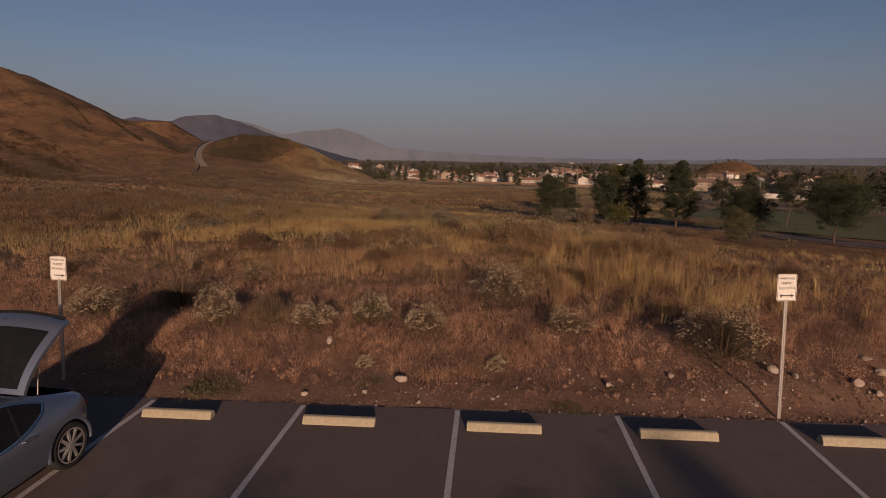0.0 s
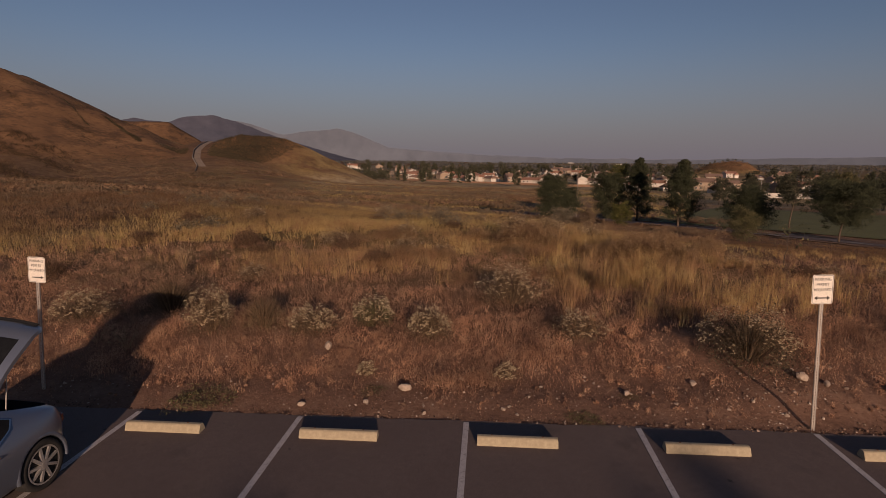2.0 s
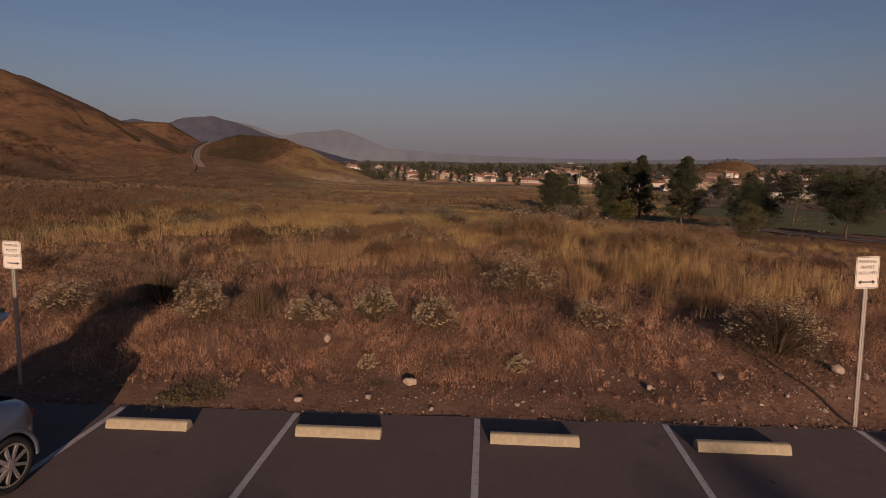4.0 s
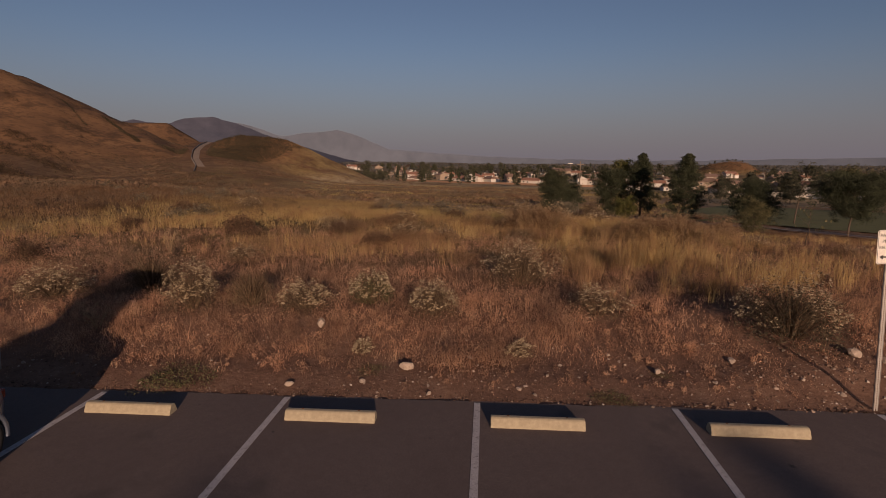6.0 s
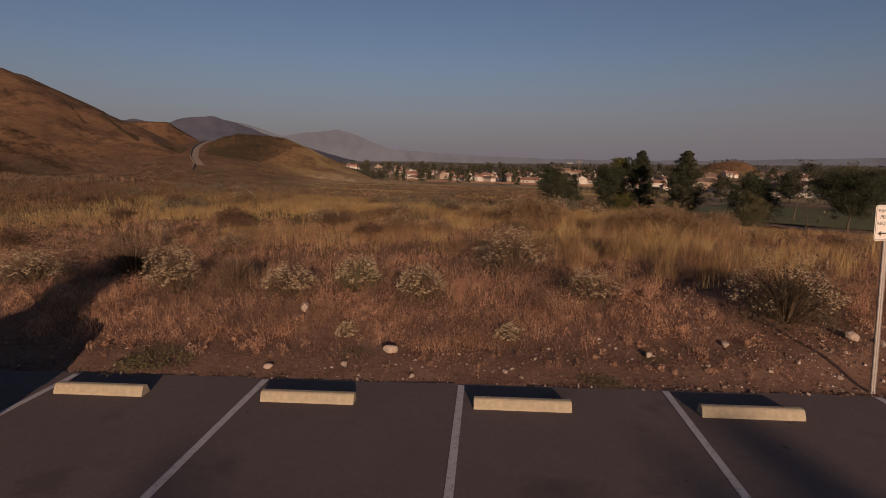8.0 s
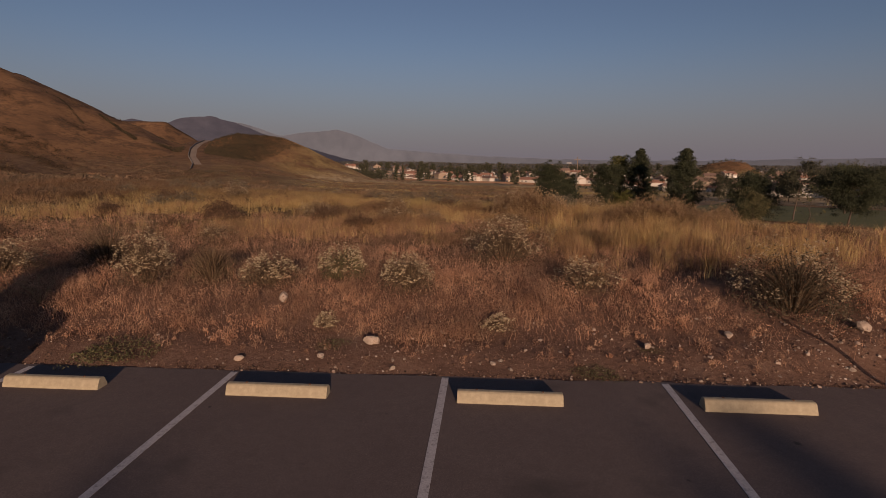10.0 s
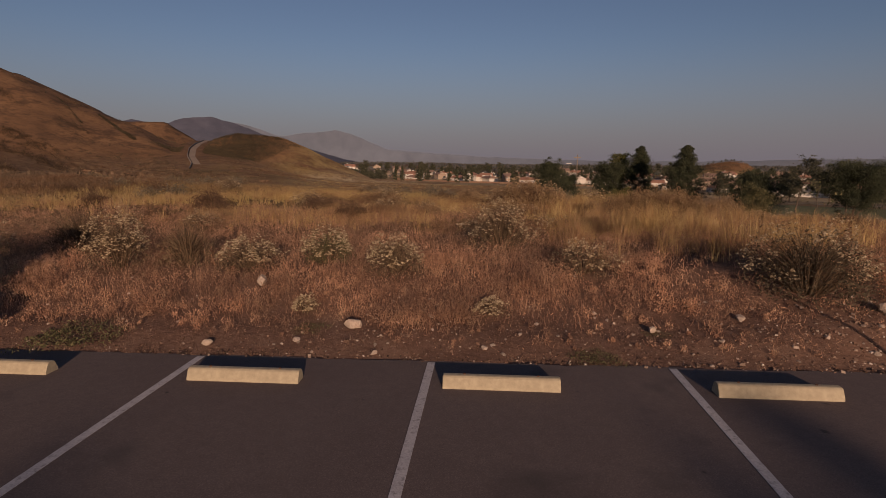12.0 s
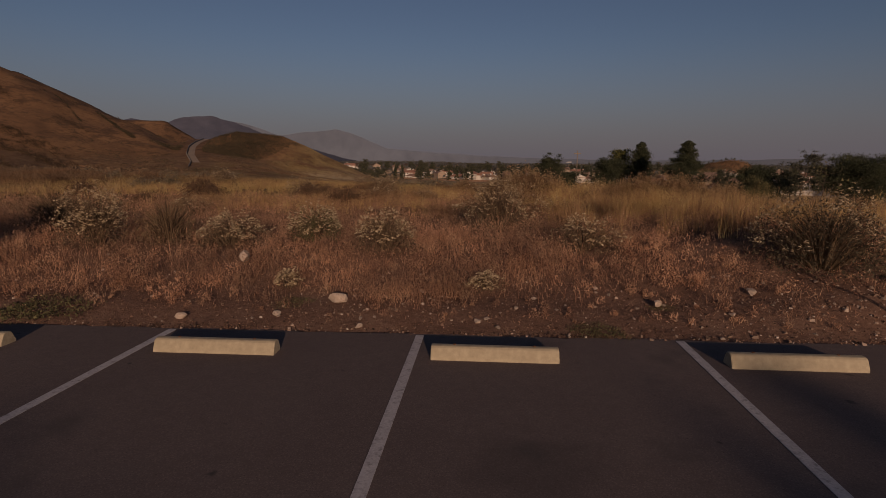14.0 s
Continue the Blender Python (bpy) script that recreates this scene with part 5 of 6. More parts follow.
def clods():
    """Dark crumbs of soil and broken asphalt along the lot's edge."""
    n = 5200
    x, y = rng.uniform(-14, 14, n), 0.04 + np.abs(rng.normal(0, 0.13, n))
    ok = rng.uniform(0, 1, n) < 0.15 + 0.85 * ss(-0.1, 0.6, wob(x, y * 3, 1.6, 4))
    x, y = x[ok], y[ok]
    s = 0.005 + 0.022 * rng.beta(1, 3, len(x))
    P = np.stack([x, y, np.maximum(height(x, y), -0.01) + s * 0.3], -1)
    V, F = joined([flecks(P + rng.normal(0, 0.3, P.shape) * s[:, None], s * 1.6) for _ in range(4)])
    tagged(new("soil_clods", mesh_np("soil_clods", V, F, M_CLOD)), "dark soil crumbs along the asphalt edge", "soil", kind="stuff")

    n = 9000
    x, y = rng.uniform(-14, 14, n), rng.uniform(0.05, 2.2, n)
    s = 0.006 + 0.03 * rng.beta(1, 4, n)
    P = np.stack([x, y, height(x, y) + s * 0.2], -1)
    V, F = joined([flecks(P + rng.normal(0, 0.3, P.shape) * s[:, None], s * 1.7) for _ in range(4)])
    tagged(new("soil_clods", mesh_np("soil_clods", V, F, M_SOIL)), "brown soil crumbs over the bare strip", "soil", kind="stuff")


clods()


# ---- trees ----
def trunk_mesh(h, r, bend, limbs, seed, sides=8):
    """Tapered trunk with limbs; gives the mesh and the places where leaves grow."""
    r_ = np.random.default_rng(seed)
    bm = bmesh.new()
    pts = [Vector((0, 0, -0.3))]
    for i in range(1, 8):
        f = i / 7
        pts.append(Vector((bend[0] * f * f + 0.05 * r_.normal(), bend[1] * f * f + 0.05 * r_.normal(), h * f)))
    for i, (a, b) in enumerate(zip(pts, pts[1:])):
        tube(bm, a, b, r * (1 - i / 7.6), r * (1 - (i + 1) / 7.6), sides)
    tips = []
    for f, az, ln, up in limbs:
        k = min(6, int(f * 7))
        base = pts[k].lerp(pts[k + 1], f * 7 - k)
        d = Vector((math.cos(az), math.sin(az), up)).normalized()
        mid, tip = base + d * ln * 0.55, base + d * ln + Vector((0, 0, 0.12 * ln))
        tube(bm, base, mid, r * 0.35 * (1 - f * 0.6), r * 0.2 * (1 - f * 0.6), max(3, sides - 3))
        tube(bm, mid, tip, r * 0.2 * (1 - f * 0.6), r * 0.05, max(3, sides - 3))
        tips += [mid, mid.lerp(tip, 0.5), tip]
    return bm, tips


def tree(name, h, w, clear, shape, n_limb, per, clump, leaf, mat, label, seed, bend=(0, 0), thick=0.018, group="park trees"):
    r_ = np.random.default_rng(seed)
    limbs = []
    for i in range(n_limb):
        f = clear + (0.97 - clear) * (i + r_.uniform(0, 1)) / n_limb
        q = (f - clear) / (1 - clear)
        rad = {"cone": (1 - q) ** 0.9 * 1.0 + 0.05, "oval": math.sin(math.pi * (0.12 + 0.85 * q)) ** 0.7, "pine": (1 - q ** 2.4) * (0.8 + 0.3 * r_.uniform()) + 0.10, "umbrella": 0.45 + 0.55 * math.sin(math.pi * min(1, q * 0.9 + 0.1))}[shape]
        limbs.append((f, i * 2.4 + r_.uniform(-0.5, 0.5), w / 2 * rad * (r_.uniform(0.65, 1.05) if shape == "cone" else r_.uniform(0.45, 1.2)), r_.uniform(0.05, 0.55) if shape != "cone" else r_.uniform(-0.05, 0.35)))
    ob = empty(name)
    bm, tips = trunk_mesh(h * 0.96, h * thick, bend, limbs, seed, 4 if group == "town trees" else 8)
    part("trunk", bm, M_BARK, ob)
    T = np.array([tuple(t) for t in tips])
    T = np.r_[T, T + r_.normal(0, clump * (0.3 if shape == "cone" else 0.7), T.shape), [(bend[0] * q * q, bend[1] * q * q, h * q) for q in (0.76, 0.81, 0.86, 0.90, 0.93, 0.955)]]
    if shape == "pine":      # a pointed top of short tiers
        q = np.repeat(np.linspace(0.62, 0.945, 15), 4)
        a = r_.uniform(0, 2 * np.pi, len(q))
        out = (1.0 - q) * w * 0.55 * r_.uniform(0.5, 1.1, len(q))
        T = np.r_[T, np.stack([bend[0] * q * q + out * np.cos(a), bend[1] * q * q + out * np.sin(a), h * q], -1)]
        q = np.clip(T[:, 2] / h, 0, 1)
        axis = np.stack([bend[0] * q * q, bend[1] * q * q], -1)
        off = T[:, :2] - axis
        reach = np.hypot(off[:, 0], off[:, 1]) + 1e-6
        T[:, :2] = axis + off * np.minimum(1, ((1.0 - q) * w * r_.uniform(0.25, 1.15, len(T)) + 0.06) / reach)[:, None]
        T = T[T[:, 2] < h * 0.95]
    k = np.repeat(np.arange(len(T)), per)
    rad = clump * r_.uniform(0.5, 1.25, len(T))[k]
    if shape == "pine":
        rad = rad * np.clip((1.02 - T[k][:, 2] / h) * 3.2, 0.3, 0.9)
    if shape == "cone":
        rad = rad * (1 - 0.75 * np.clip(T[k][:, 2] / h - 0.25, 0, 0.75) / 0.75)
    P = T[k] + r_.normal(0, 0.42, (len(k), 3)) * rad[:, None] * np.array([1, 1, 0.6])
    pine = mat is M_PINE
    V, F = flecks(P, leaf * r_.uniform(0.6, 1.5, len(k)) * (1.7 if pine else 1.0), 0, 0.4 if pine else 1.0, 0.8 if pine else 0.0)
    part("crown", mesh_np("crown", V, F, mat), None, ob)
    return tagged(ob, label, "tree", group)


def plant_tree(ob, x, y, turn=0.0):
    ob.matrix_basis = pose(x, y, float(height(x, y)) - 0.05, 0, 0, turn)


plant_tree(tree("pine_tree", 5.9, 4.1, 0.08, "oval", 54, 115, 0.66, 0.098, M_PINE, "rounded green pine beside the road", 11), 10.1, 64.5)
plant_tree(tree("pine_tree", 4.4, 2.8, 0.10, "oval", 30, 54, 0.55, 0.14, M_PINE, "small dark pine behind another pine", 12), 13.2, 68.0)
plant_tree(tree("pine_tree", 7.0, 5.8, 0.06, "oval", 66, 100, 0.8, 0.112, M_PINE, "broad dark green pine beside the road", 13), 20.6, 76.0)
plant_tree(tree("pine_tree", 9.9, 5.4, 0.08, "pine", 64, 95, 0.75, 0.115, M_PINE, "tall dark pine with pointed top", 14), 24.5, 74.0)
plant_tree(tree("broadleaf_tree", 8.7, 3.0, 0.5, "oval", 30, 36, 0.55, 0.18, M_PINE_Y, "tree with sunlit yellow-green top leaves", 15), 22.6, 77.5)
plant_tree(tree("pine_tree", 9.1, 5.6, 0.12, "pine", 56, 100, 0.72, 0.112, M_PINE, "tall loose pine with ragged branches", 16, (0.3, 0)), 26.4, 62.5)
plant_tree(tree("pine_tree", 4.9, 5.6, 0.18, "umbrella", 54, 115, 0.75, 0.10, M_PINE, "spreading dark pine over the lawn edge", 17), 30.9, 54.1)
plant_tree(tree("eucalyptus_tree", 8.3, 4.6, 0.42, "oval", 24, 26, 0.6, 0.17, M_TOWN, "thin leaning tree with sparse crown", 18, (1.5, 0.3), 0.013), 44.0, 69.0)
plant_tree(tree("pine_tree", 5.6, 6.2, 0.32, "umbrella", 60, 120, 0.75, 0.095, M_PINE, "broad dark pine with bare trunk", 19), 35.3, 45.2)
plant_tree(tree("pine_tree", 2.4, 3.0, 0.12, "umbrella", 36, 54, 0.6, 0.15, M_PINE, "low dark pine by the lawn", 20), 44.2, 47.0)
plant_tree(tree("eucalyptus_tree", 9.0, 5.4, 0.3, "oval", 30, 30, 0.8, 0.2, M_GREENWEED, "tall grey-green tree beyond the lawn", 21), 66.0, 92.0)
plant_tree(tree("young_shrub_tree", 2.5, 2.6, 0.05, "oval", 26, 50, 0.42, 0.09, M_PINE_Y, "light green shrub at the field edge", 22, group="field edge shrubs"), 16.4, 52.5)
plant_tree(tree("young_shrub_tree", 2.5, 2.4, 0.05, "oval", 26, 50, 0.42, 0.08, M_GREENWEED, "grey-green shrub below the pine", 23, group="field edge shrubs"), 20.3, 33.0)
plant_tree(tree("young_shrub_tree", 1.5, 2.6, 0.05, "oval", 22, 40, 0.4, 0.08, M_GREYSAGE, "grey-green shrub by the roadside", 24, group="field edge shrubs"), 8.9, 46.5)
plant_tree(tree("young_shrub_tree", 1.5, 2.4, 0.05, "oval", 22, 40, 0.4, 0.08, M_LEAF, "dusty grey shrub by the roadside", 25, group="field edge shrubs"), 12.4, 51.0)
plant_tree(tree("sapling", 1.75, 1.5, 0.35, "umbrella", 12, 1, 0.1, 0.08, M_GREENWEED, "bare thin sapling on the grassy rise", 26, (0.1, 0), 0.012, "saplings"), 12.2, 13.2)

# unseen pines, added to cast the two soft shadows that lie on the stalls
plant_tree(tree("pine_tree", 9.2, 3.0, 0.08, "oval", 44, 50, 0.6, 0.25, M_PINE, "dark rounded pine behind the parking lot", 27, group="lot trees"), 13.55, -47.1)
plant_tree(tree("pine_tree", 9.2, 2.2, 0.08, "oval", 44, 50, 0.5, 0.22, M_PINE, "dark rounded pine behind the parking lot", 28, group="lot trees"), 8.4, -49.0)
park = tree("park_tree", 9.0, 7.0, 0.2, "oval", 30, 34, 1.1, 0.30, M_TOWN, "dusty dark green tree beyond the lawn", 34, group="park trees")
plant_tree(park, 84, 104)
oak = tree("town_tree", 9.0, 8.5, 0.15, "oval", 11, 11, 1.7, 1.2, M_TOWN, "rounded dark green tree among houses", 31, group="town trees")
ash = tree("town_tree", 11.5, 7.0, 0.12, "oval", 11, 11, 1.6, 1.2, M_TOWN, "tall dark green tree among houses", 32, group="town trees")
fir = tree("town_tree", 13.0, 4.2, 0.06, "cone", 16, 12, 0.9, 0.6, M_PINE, "narrow dark conifer above the roofs", 33, group="town trees")
plant_tree(oak, -60, 640), plant_tree(ash, 30, 560), plant_tree(fir, 17, 590)
LOTS = [(-175, 748), (-156, 730), (-128, 702), (-79.5, 653), (-65, 589), (-56, 656), (-36, 569), (-11, 548), (-2.5, 504), (14.6, 504), (32.7, 470), (50, 469), (91.6, 462), (106, 459), (102, 684),
        (86, 653), (131, 487), (171, 429), (158, 375), (150, 330), (254, 549), (164, 312), (175, 306), (193, 295), (201, 290), (172, 487), (100, 606), (163, 524), (268, 443), (209, 285),
        (-100, 690), (20, 610), (60, 560), (130, 580), (205, 470), (190, 390), (215, 350), (240, 330)]
TR = np.random.default_rng(5)
for i in range(420):
    a = radians(TR.uniform(-14, 42))
    d = TR.uniform(455, 820) if a < radians(20) else TR.uniform(260, 620)
    x, y = d * math.sin(a), d * math.cos(a)
    sight = [math.hypot(hx, hy) - d for hx, hy in LOTS if abs(math.atan2(hx, hy + 9) - math.atan2(x, y + 9)) < 0.017]
    if radians(21.8) < a < radians(28) and d > 330:
        continue
    if any(-14 < g < 170 for g in sight) and TR.uniform() < 0.72:
        continue
    again((oak, ash, oak, ash, fir)[TR.integers(0, 5)], x, y, TR.uniform(0, 360), TR.uniform(0.55, 1.05), 0.1)
for i in range(16):
    a, d = radians(TR.uniform(-10, 36)), TR.uniform(380, 520)
    again((fir, ash)[i % 3 == 0], d * math.sin(a), d * math.cos(a), i * 50, TR.uniform(0.75, 1.05), 0.1)
for x, y, s in ((307, 685, 0.2), (311, 683, 0.27), (312.5, 682, 0.22), (317, 681, 0.18), (320, 680, 0.25), (327, 677, 0.2), (294, 691, 0.24), (299, 689, 0.28), (70, 150, 0.85), (78, 147, 0.8), (100, 150, 1.0), (108, 140, 0.95), (118, 132, 1.1), (96, 128, 0.8), (126, 120, 1.0), (134, 110, 1.05), (112, 122, 0.9), (84, 160, 0.8), (92, 155, 0.9)):
    again((oak, ash)[int(x) % 2] if x > 200 else park, x, y, x * 7, s, 0.1)


# ---- houses ----
def house(w, d, h, rise, wall, roof, wing, label, hipped=True):
    ob = empty("house")
    bm = bmesh.new()
    box(bm, -w / 2, w / 2, -d / 2, d / 2, -1.5, h)
    if wing:
        box(bm, w * 0.12, w * 0.48, -d / 2 - 3.0, -d / 2 + 0.5, -1.5, h * 0.78)
    part("wall", bm, wall, ob)

    def gable(x0, x1, y0, y1, z, up, along_x):
        o = 0.5
        x0, x1, y0, y1 = x0 - o, x1 + o, y0 - o, y1 + o
        b = bmesh.new()
        e = [(x0, y0), (x1, y0), (x1, y1), (x0, y1)]
        lo = [b.verts.new((x, y, z - 0.25)) for x, y in e]
        mi = [b.verts.new((x, y, z)) for x, y in e]
        if along_x:
            k = min((y1 - y0) * 0.3, (x1 - x0) * 0.3) if hipped else 0.0
            a, c = b.verts.new((x0 + k, (y0 + y1) / 2, z + up)), b.verts.new((x1 - k, (y0 + y1) / 2, z + up))
            tri = [(mi[0], mi[1], c, a), (mi[1], mi[2], c), (mi[2], mi[3], a, c), (mi[3], mi[0], a)]
        else:
            a, c = b.verts.new(((x0 + x1) / 2, y0, z + up)), b.verts.new(((x0 + x1) / 2, y1, z + up))
            tri = [(mi[1], mi[2], c, a), (mi[3], mi[0], a, c), (mi[0], mi[1], a), (mi[2], mi[3], c)]
        if along_x and not hipped:
            ends = bmesh.new()
            for f in (tri.pop(3), tri.pop(1)):
                ends.faces.new([ends.verts.new(v.co) for v in f])
            part("gable_end", ends, wall, ob)
        for f in tri:
            b.faces.new(f)
        b.faces.new(lo[::-1])
        for i in range(4):
            b.faces.new((lo[i], lo[(i + 1) % 4], mi[(i + 1) % 4], mi[i]))
        bmesh.ops.recalc_face_normals(b, faces=b.faces)
        return b

    part("roof", gable(-w / 2, w / 2, -d / 2, d / 2, h, rise, True), roof, ob)
    if wing:
        part("roof", gable(w * 0.12, w * 0.48, -d / 2 - 3.0, -d / 2 + 2.5, h * 0.78, rise * 0.75, False), roof, ob)
    bm = bmesh.new()
    box(bm, -w * 0.3, -w * 0.3 + 1.2, d * 0.05, d * 0.05 + 0.9, h, h + rise + 1.0)
    part("chimney", bm, wall, ob)
    for x in (-0.36, -0.14):
        for z in ((1.0, 3.7) if h > 4.5 else (1.0,)):
            bm = bmesh.new()
            box(bm, x * w - 0.75, x * w + 0.75, -d / 2 - 0.06, -d / 2 + 0.02, z, z + 1.25)
            win = part("window", bm, M_TRIMW, ob)
            bm = bmesh.new()
            box(bm, x * w - 0.63, x * w + 0.63, -d / 2 - 0.08, -d / 2 - 0.03, z + 0.12, z + 1.13)
            part("pane", bm, M_PANE, win)
    if wing:
        bm = bmesh.new()
        box(bm, w * 0.17, w * 0.43, -d / 2 - 3.06, -d / 2 - 2.9, -0.4, 2.1)
        part("garage_door", bm, M_TRIMW, ob)
    return tagged(ob, label, "house", "town houses")


HOUSES = [house(14, 9, 5.4, 2.2, M_STUCCO, M_ROOF, True, "two-storey cream house with terracotta roof", False), house(16, 9, 3.2, 2.0, M_STUCCO, M_ROOF_B, True, "low cream house with brown roof"),
          house(12, 10, 5.6, 2.4, M_STUCCO_B, M_ROOF_B, False, "two-storey tan house with brown roof", False), house(17, 9, 3.1, 2.1, M_STUCCO, M_ROOF, False, "long low cream house with terracotta roof", False)]
HR = np.random.default_rng(9)
for i, (x, y) in enumerate(LOTS):
    turn = HR.uniform(-40, 30) + (0 if HR.uniform() < 0.7 else 90)
    k = i % 4
    if i < 4:
        put(HOUSES[i], x, y, turn, 1.0, 0.0)
    else:
        again(HOUSES[k], x, y, turn, HR.uniform(0.85, 1.1), 0.0)
for i in range(46):
    a = radians(HR.uniform(-13, 30))
    d = HR.uniform(500, 640) if a < radians(15) else HR.uniform(330, 600)
    x, y = d * math.sin(a), d * math.cos(a)
    if min(math.hypot(x - p, y - q) for p, q in LOTS) > 17:
        LOTS.append((x, y))
        again(HOUSES[i % 4], x, y, HR.uniform(-50, 40), HR.uniform(0.75, 1.0), 0.0)


def strip_wall(pts, h, t, mat, name, label):
    P = np.array(pts, float)
    L = np.r_[0, np.cumsum(np.hypot(*np.diff(P, axis=0).T))]
    s = np.linspace(0, L[-1], 60)
    x, y = np.interp(s, L, P[:, 0]), np.interp(s, L, P[:, 1])
    z = height(x, y)
    bm = bmesh.new()
    prev = None
    for a, b, c in zip(x, y, z):
        q = [bm.verts.new((a, b + o, c + e)) for o, e in ((0, -1), (0, h), (t, h), (t, -1))]
        if prev:
            for i in range(4):
                bm.faces.new((prev[i], q[i], q[(i + 1) % 4], prev[(i + 1) % 4]))
        prev = q
    bmesh.ops.recalc_face_normals(bm, faces=bm.faces)
    tagged(part(name, bm, mat), label, "wall", kind="structure")


strip_wall([(-78, 520), (-20, 470), (48, 425), (95, 410), (135, 345)], 1.5, 0.3, M_PATH, "wall_town", "long tan garden wall at the town's edge")
strip_wall([(128, 262), (160, 250), (196, 236)], 2.2, 0.3, M_STUCCO, "wall_park", "pale garden wall beyond the park")
strip_wall([(-119, 214), (-127, 231), (-142.5, 256), (-160.5, 292), (-178.5, 333), (-195.5, 378)], 0.7, 0.4, M_KERB, "wall_road", "low pale wall along the hill road")


def lamp_post(x, y, h, r, arm, label, turn=0.0):
    ob = empty("street_lamp", pose(x, y, float(height(x, y)), 0, 0, turn))
    bm = bmesh.new()
    tube(bm, (0, 0, -0.2), (0, 0, h), r, r * 0.6, 8)
    part("pole", bm, M_GALV, ob)
    bm = bmesh.new()
    tube(bm, (0, 0, h - 0.1), (arm, 0, h + 0.05), r * 0.5, r * 0.4, 6)
    part("arm", bm, M_GALV, ob)
    bm = bmesh.new()
    box(bm, arm - 0.1, arm + 0.55, -0.16, 0.16, h - 0.02, h + 0.14, 0.03)
    part("lamp_head", bm, M_GALV, ob)
    return tagged(ob, label, "street lamp", "street lamps")


lamp_post(70, 128, 8.0, 0.08, 0.8, "slim grey street lamp beyond the lawn", 90)


def utility_pole(x, y, h):
    ob = empty("utility_pole", pose(x, y, float(height(x, y))))
    bm = bmesh.new()
    tube(bm, (0, 0, -0.3), (0, 0, h), 0.09, 0.06, 8)
    part("pole", bm, M_WOOD, ob)
    bm = bmesh.new()
    box(bm, -0.5, 0.5, -0.05, 0.05, h - 0.5, h - 0.38)
    part("crossarm", bm, M_WOOD, ob)
    tagged(ob, "slim weathered wooden pole by the road", "pole")


utility_pole(15.6, 74.8, 8.0)


def floodlight(x, y, h):
    ob = empty("floodlight_mast", pose(x, y, float(height(x, y))))
    bm = bmesh.new()
    tube(bm, (0, 0, -1), (0, 0, h), 0.16, 0.10, 8)
    part("mast", bm, M_GALV, ob)
    bm = bmesh.new()
    box(bm, -3.0, 3.0, -0.4, 0.1, h - 0.35, h + 0.35)
    part("lamp_bar", bm, M_TRIMW, ob, "white row of floodlights")
    tagged(ob, "tall mast with a white floodlight bar", "floodlight", "sports floodlights")


floodlight(112, 640, 13.5)
floodlight(158, 600, 12.5)


# ---- the parked car ----
def metal_paint():
    m, nt, b = mat_base("silver_car_paint", 0.34, 0.6, 0.5)
    pos = nt.nodes.new("ShaderNodeTexCoord").outputs["Object"]
    col = mix(nt, noise_node(nt, 400, 2, 0.5, pos), (0.145, 0.17, 0.225), (0.185, 0.21, 0.265))
    dust = ramp(nt, noise_node(nt, 3, 6, 0.6, pos), [(0.45, (0, 0, 0)), (0.8, (0.2, 0.2, 0.2))])
    nt.links.new(mix(nt, dust, col, (0.22, 0.20, 0.18)), b.inputs["Base Color"])
    b.inputs["Coat Weight"].default_value = 0.5
    b.inputs["Coat Roughness"].default_value = 0.12
    return m


M_CAR = metal_paint()
M_CARGLASS = speckled("tinted_car_glass", [(0.3, (0.010, 0.011, 0.013)), (0.7, (0.016, 0.017, 0.02))], 2, 0.06, 0, spec=0.02)
M_TYRE = speckled("tyre_rubber", [(0.3, (0.018, 0.017, 0.016)), (0.7, (0.03, 0.028, 0.026))], 12, 0.85, 0.3, 0.004)
M_RIM = speckled("alloy_rim", [(0.3, (0.46, 0.44, 0.42)), (0.7, (0.56, 0.53, 0.50))], 8, 0.3, 0, metal=0.6)
M_DARK = speckled("dark_trim", [(0.3, (0.012, 0.012, 0.012)), (0.7, (0.022, 0.021, 0.02))], 4, 0.8, 0)
M_CHROME = speckled("chrome_trim", [(0.3, (0.62, 0.60, 0.57)), (0.7, (0.7, 0.68, 0.65))], 4, 0.15, 0, metal=1.0)
M_TAIL = speckled("red_tail_lamp", [(0.3, (0.16, 0.012, 0.010)), (0.7, (0.22, 0.018, 0.014))], 6, 0.2, 0, spec=0.5)

# stations from tail (+y) to nose: y, sill, waist, belt half widths, belt height, roof half width, roof height
CAR = [(0.555, 0.62, 0.68, 0.62, 0.74, 0.50, 0.77), (0.50, 0.80, 0.86, 0.80, 0.88, 0.68, 0.91), (0.32, 0.92, 0.96, 0.88, 0.935, 0.73, 0.975), (0.0, 0.95, 0.985, 0.90, 0.95, 0.70, 1.07),
       (-0.40, 0.95, 0.985, 0.90, 0.945, 0.64, 1.215), (-0.60, 0.95, 0.98, 0.89, 0.935, 0.60, 1.29), (-1.5, 0.95, 0.98, 0.89, 0.93, 0.58, 1.43), (-2.1, 0.95, 0.98, 0.88, 0.92, 0.60, 1.35), (-2.9, 0.94, 0.97, 0.86, 0.90, 0.76, 0.97),
       (-3.4, 0.91, 0.94, 0.80, 0.80, 0.66, 0.86), (-3.8, 0.80, 0.84, 0.68, 0.66, 0.52, 0.70), (-3.95, 0.58, 0.62, 0.50, 0.52, 0.40, 0.55)]
CA = np.array(CAR)[::-1]


def car_at(y):
    return [np.interp(y, CA[:, 0], CA[:, k]) for k in range(1, 7)]


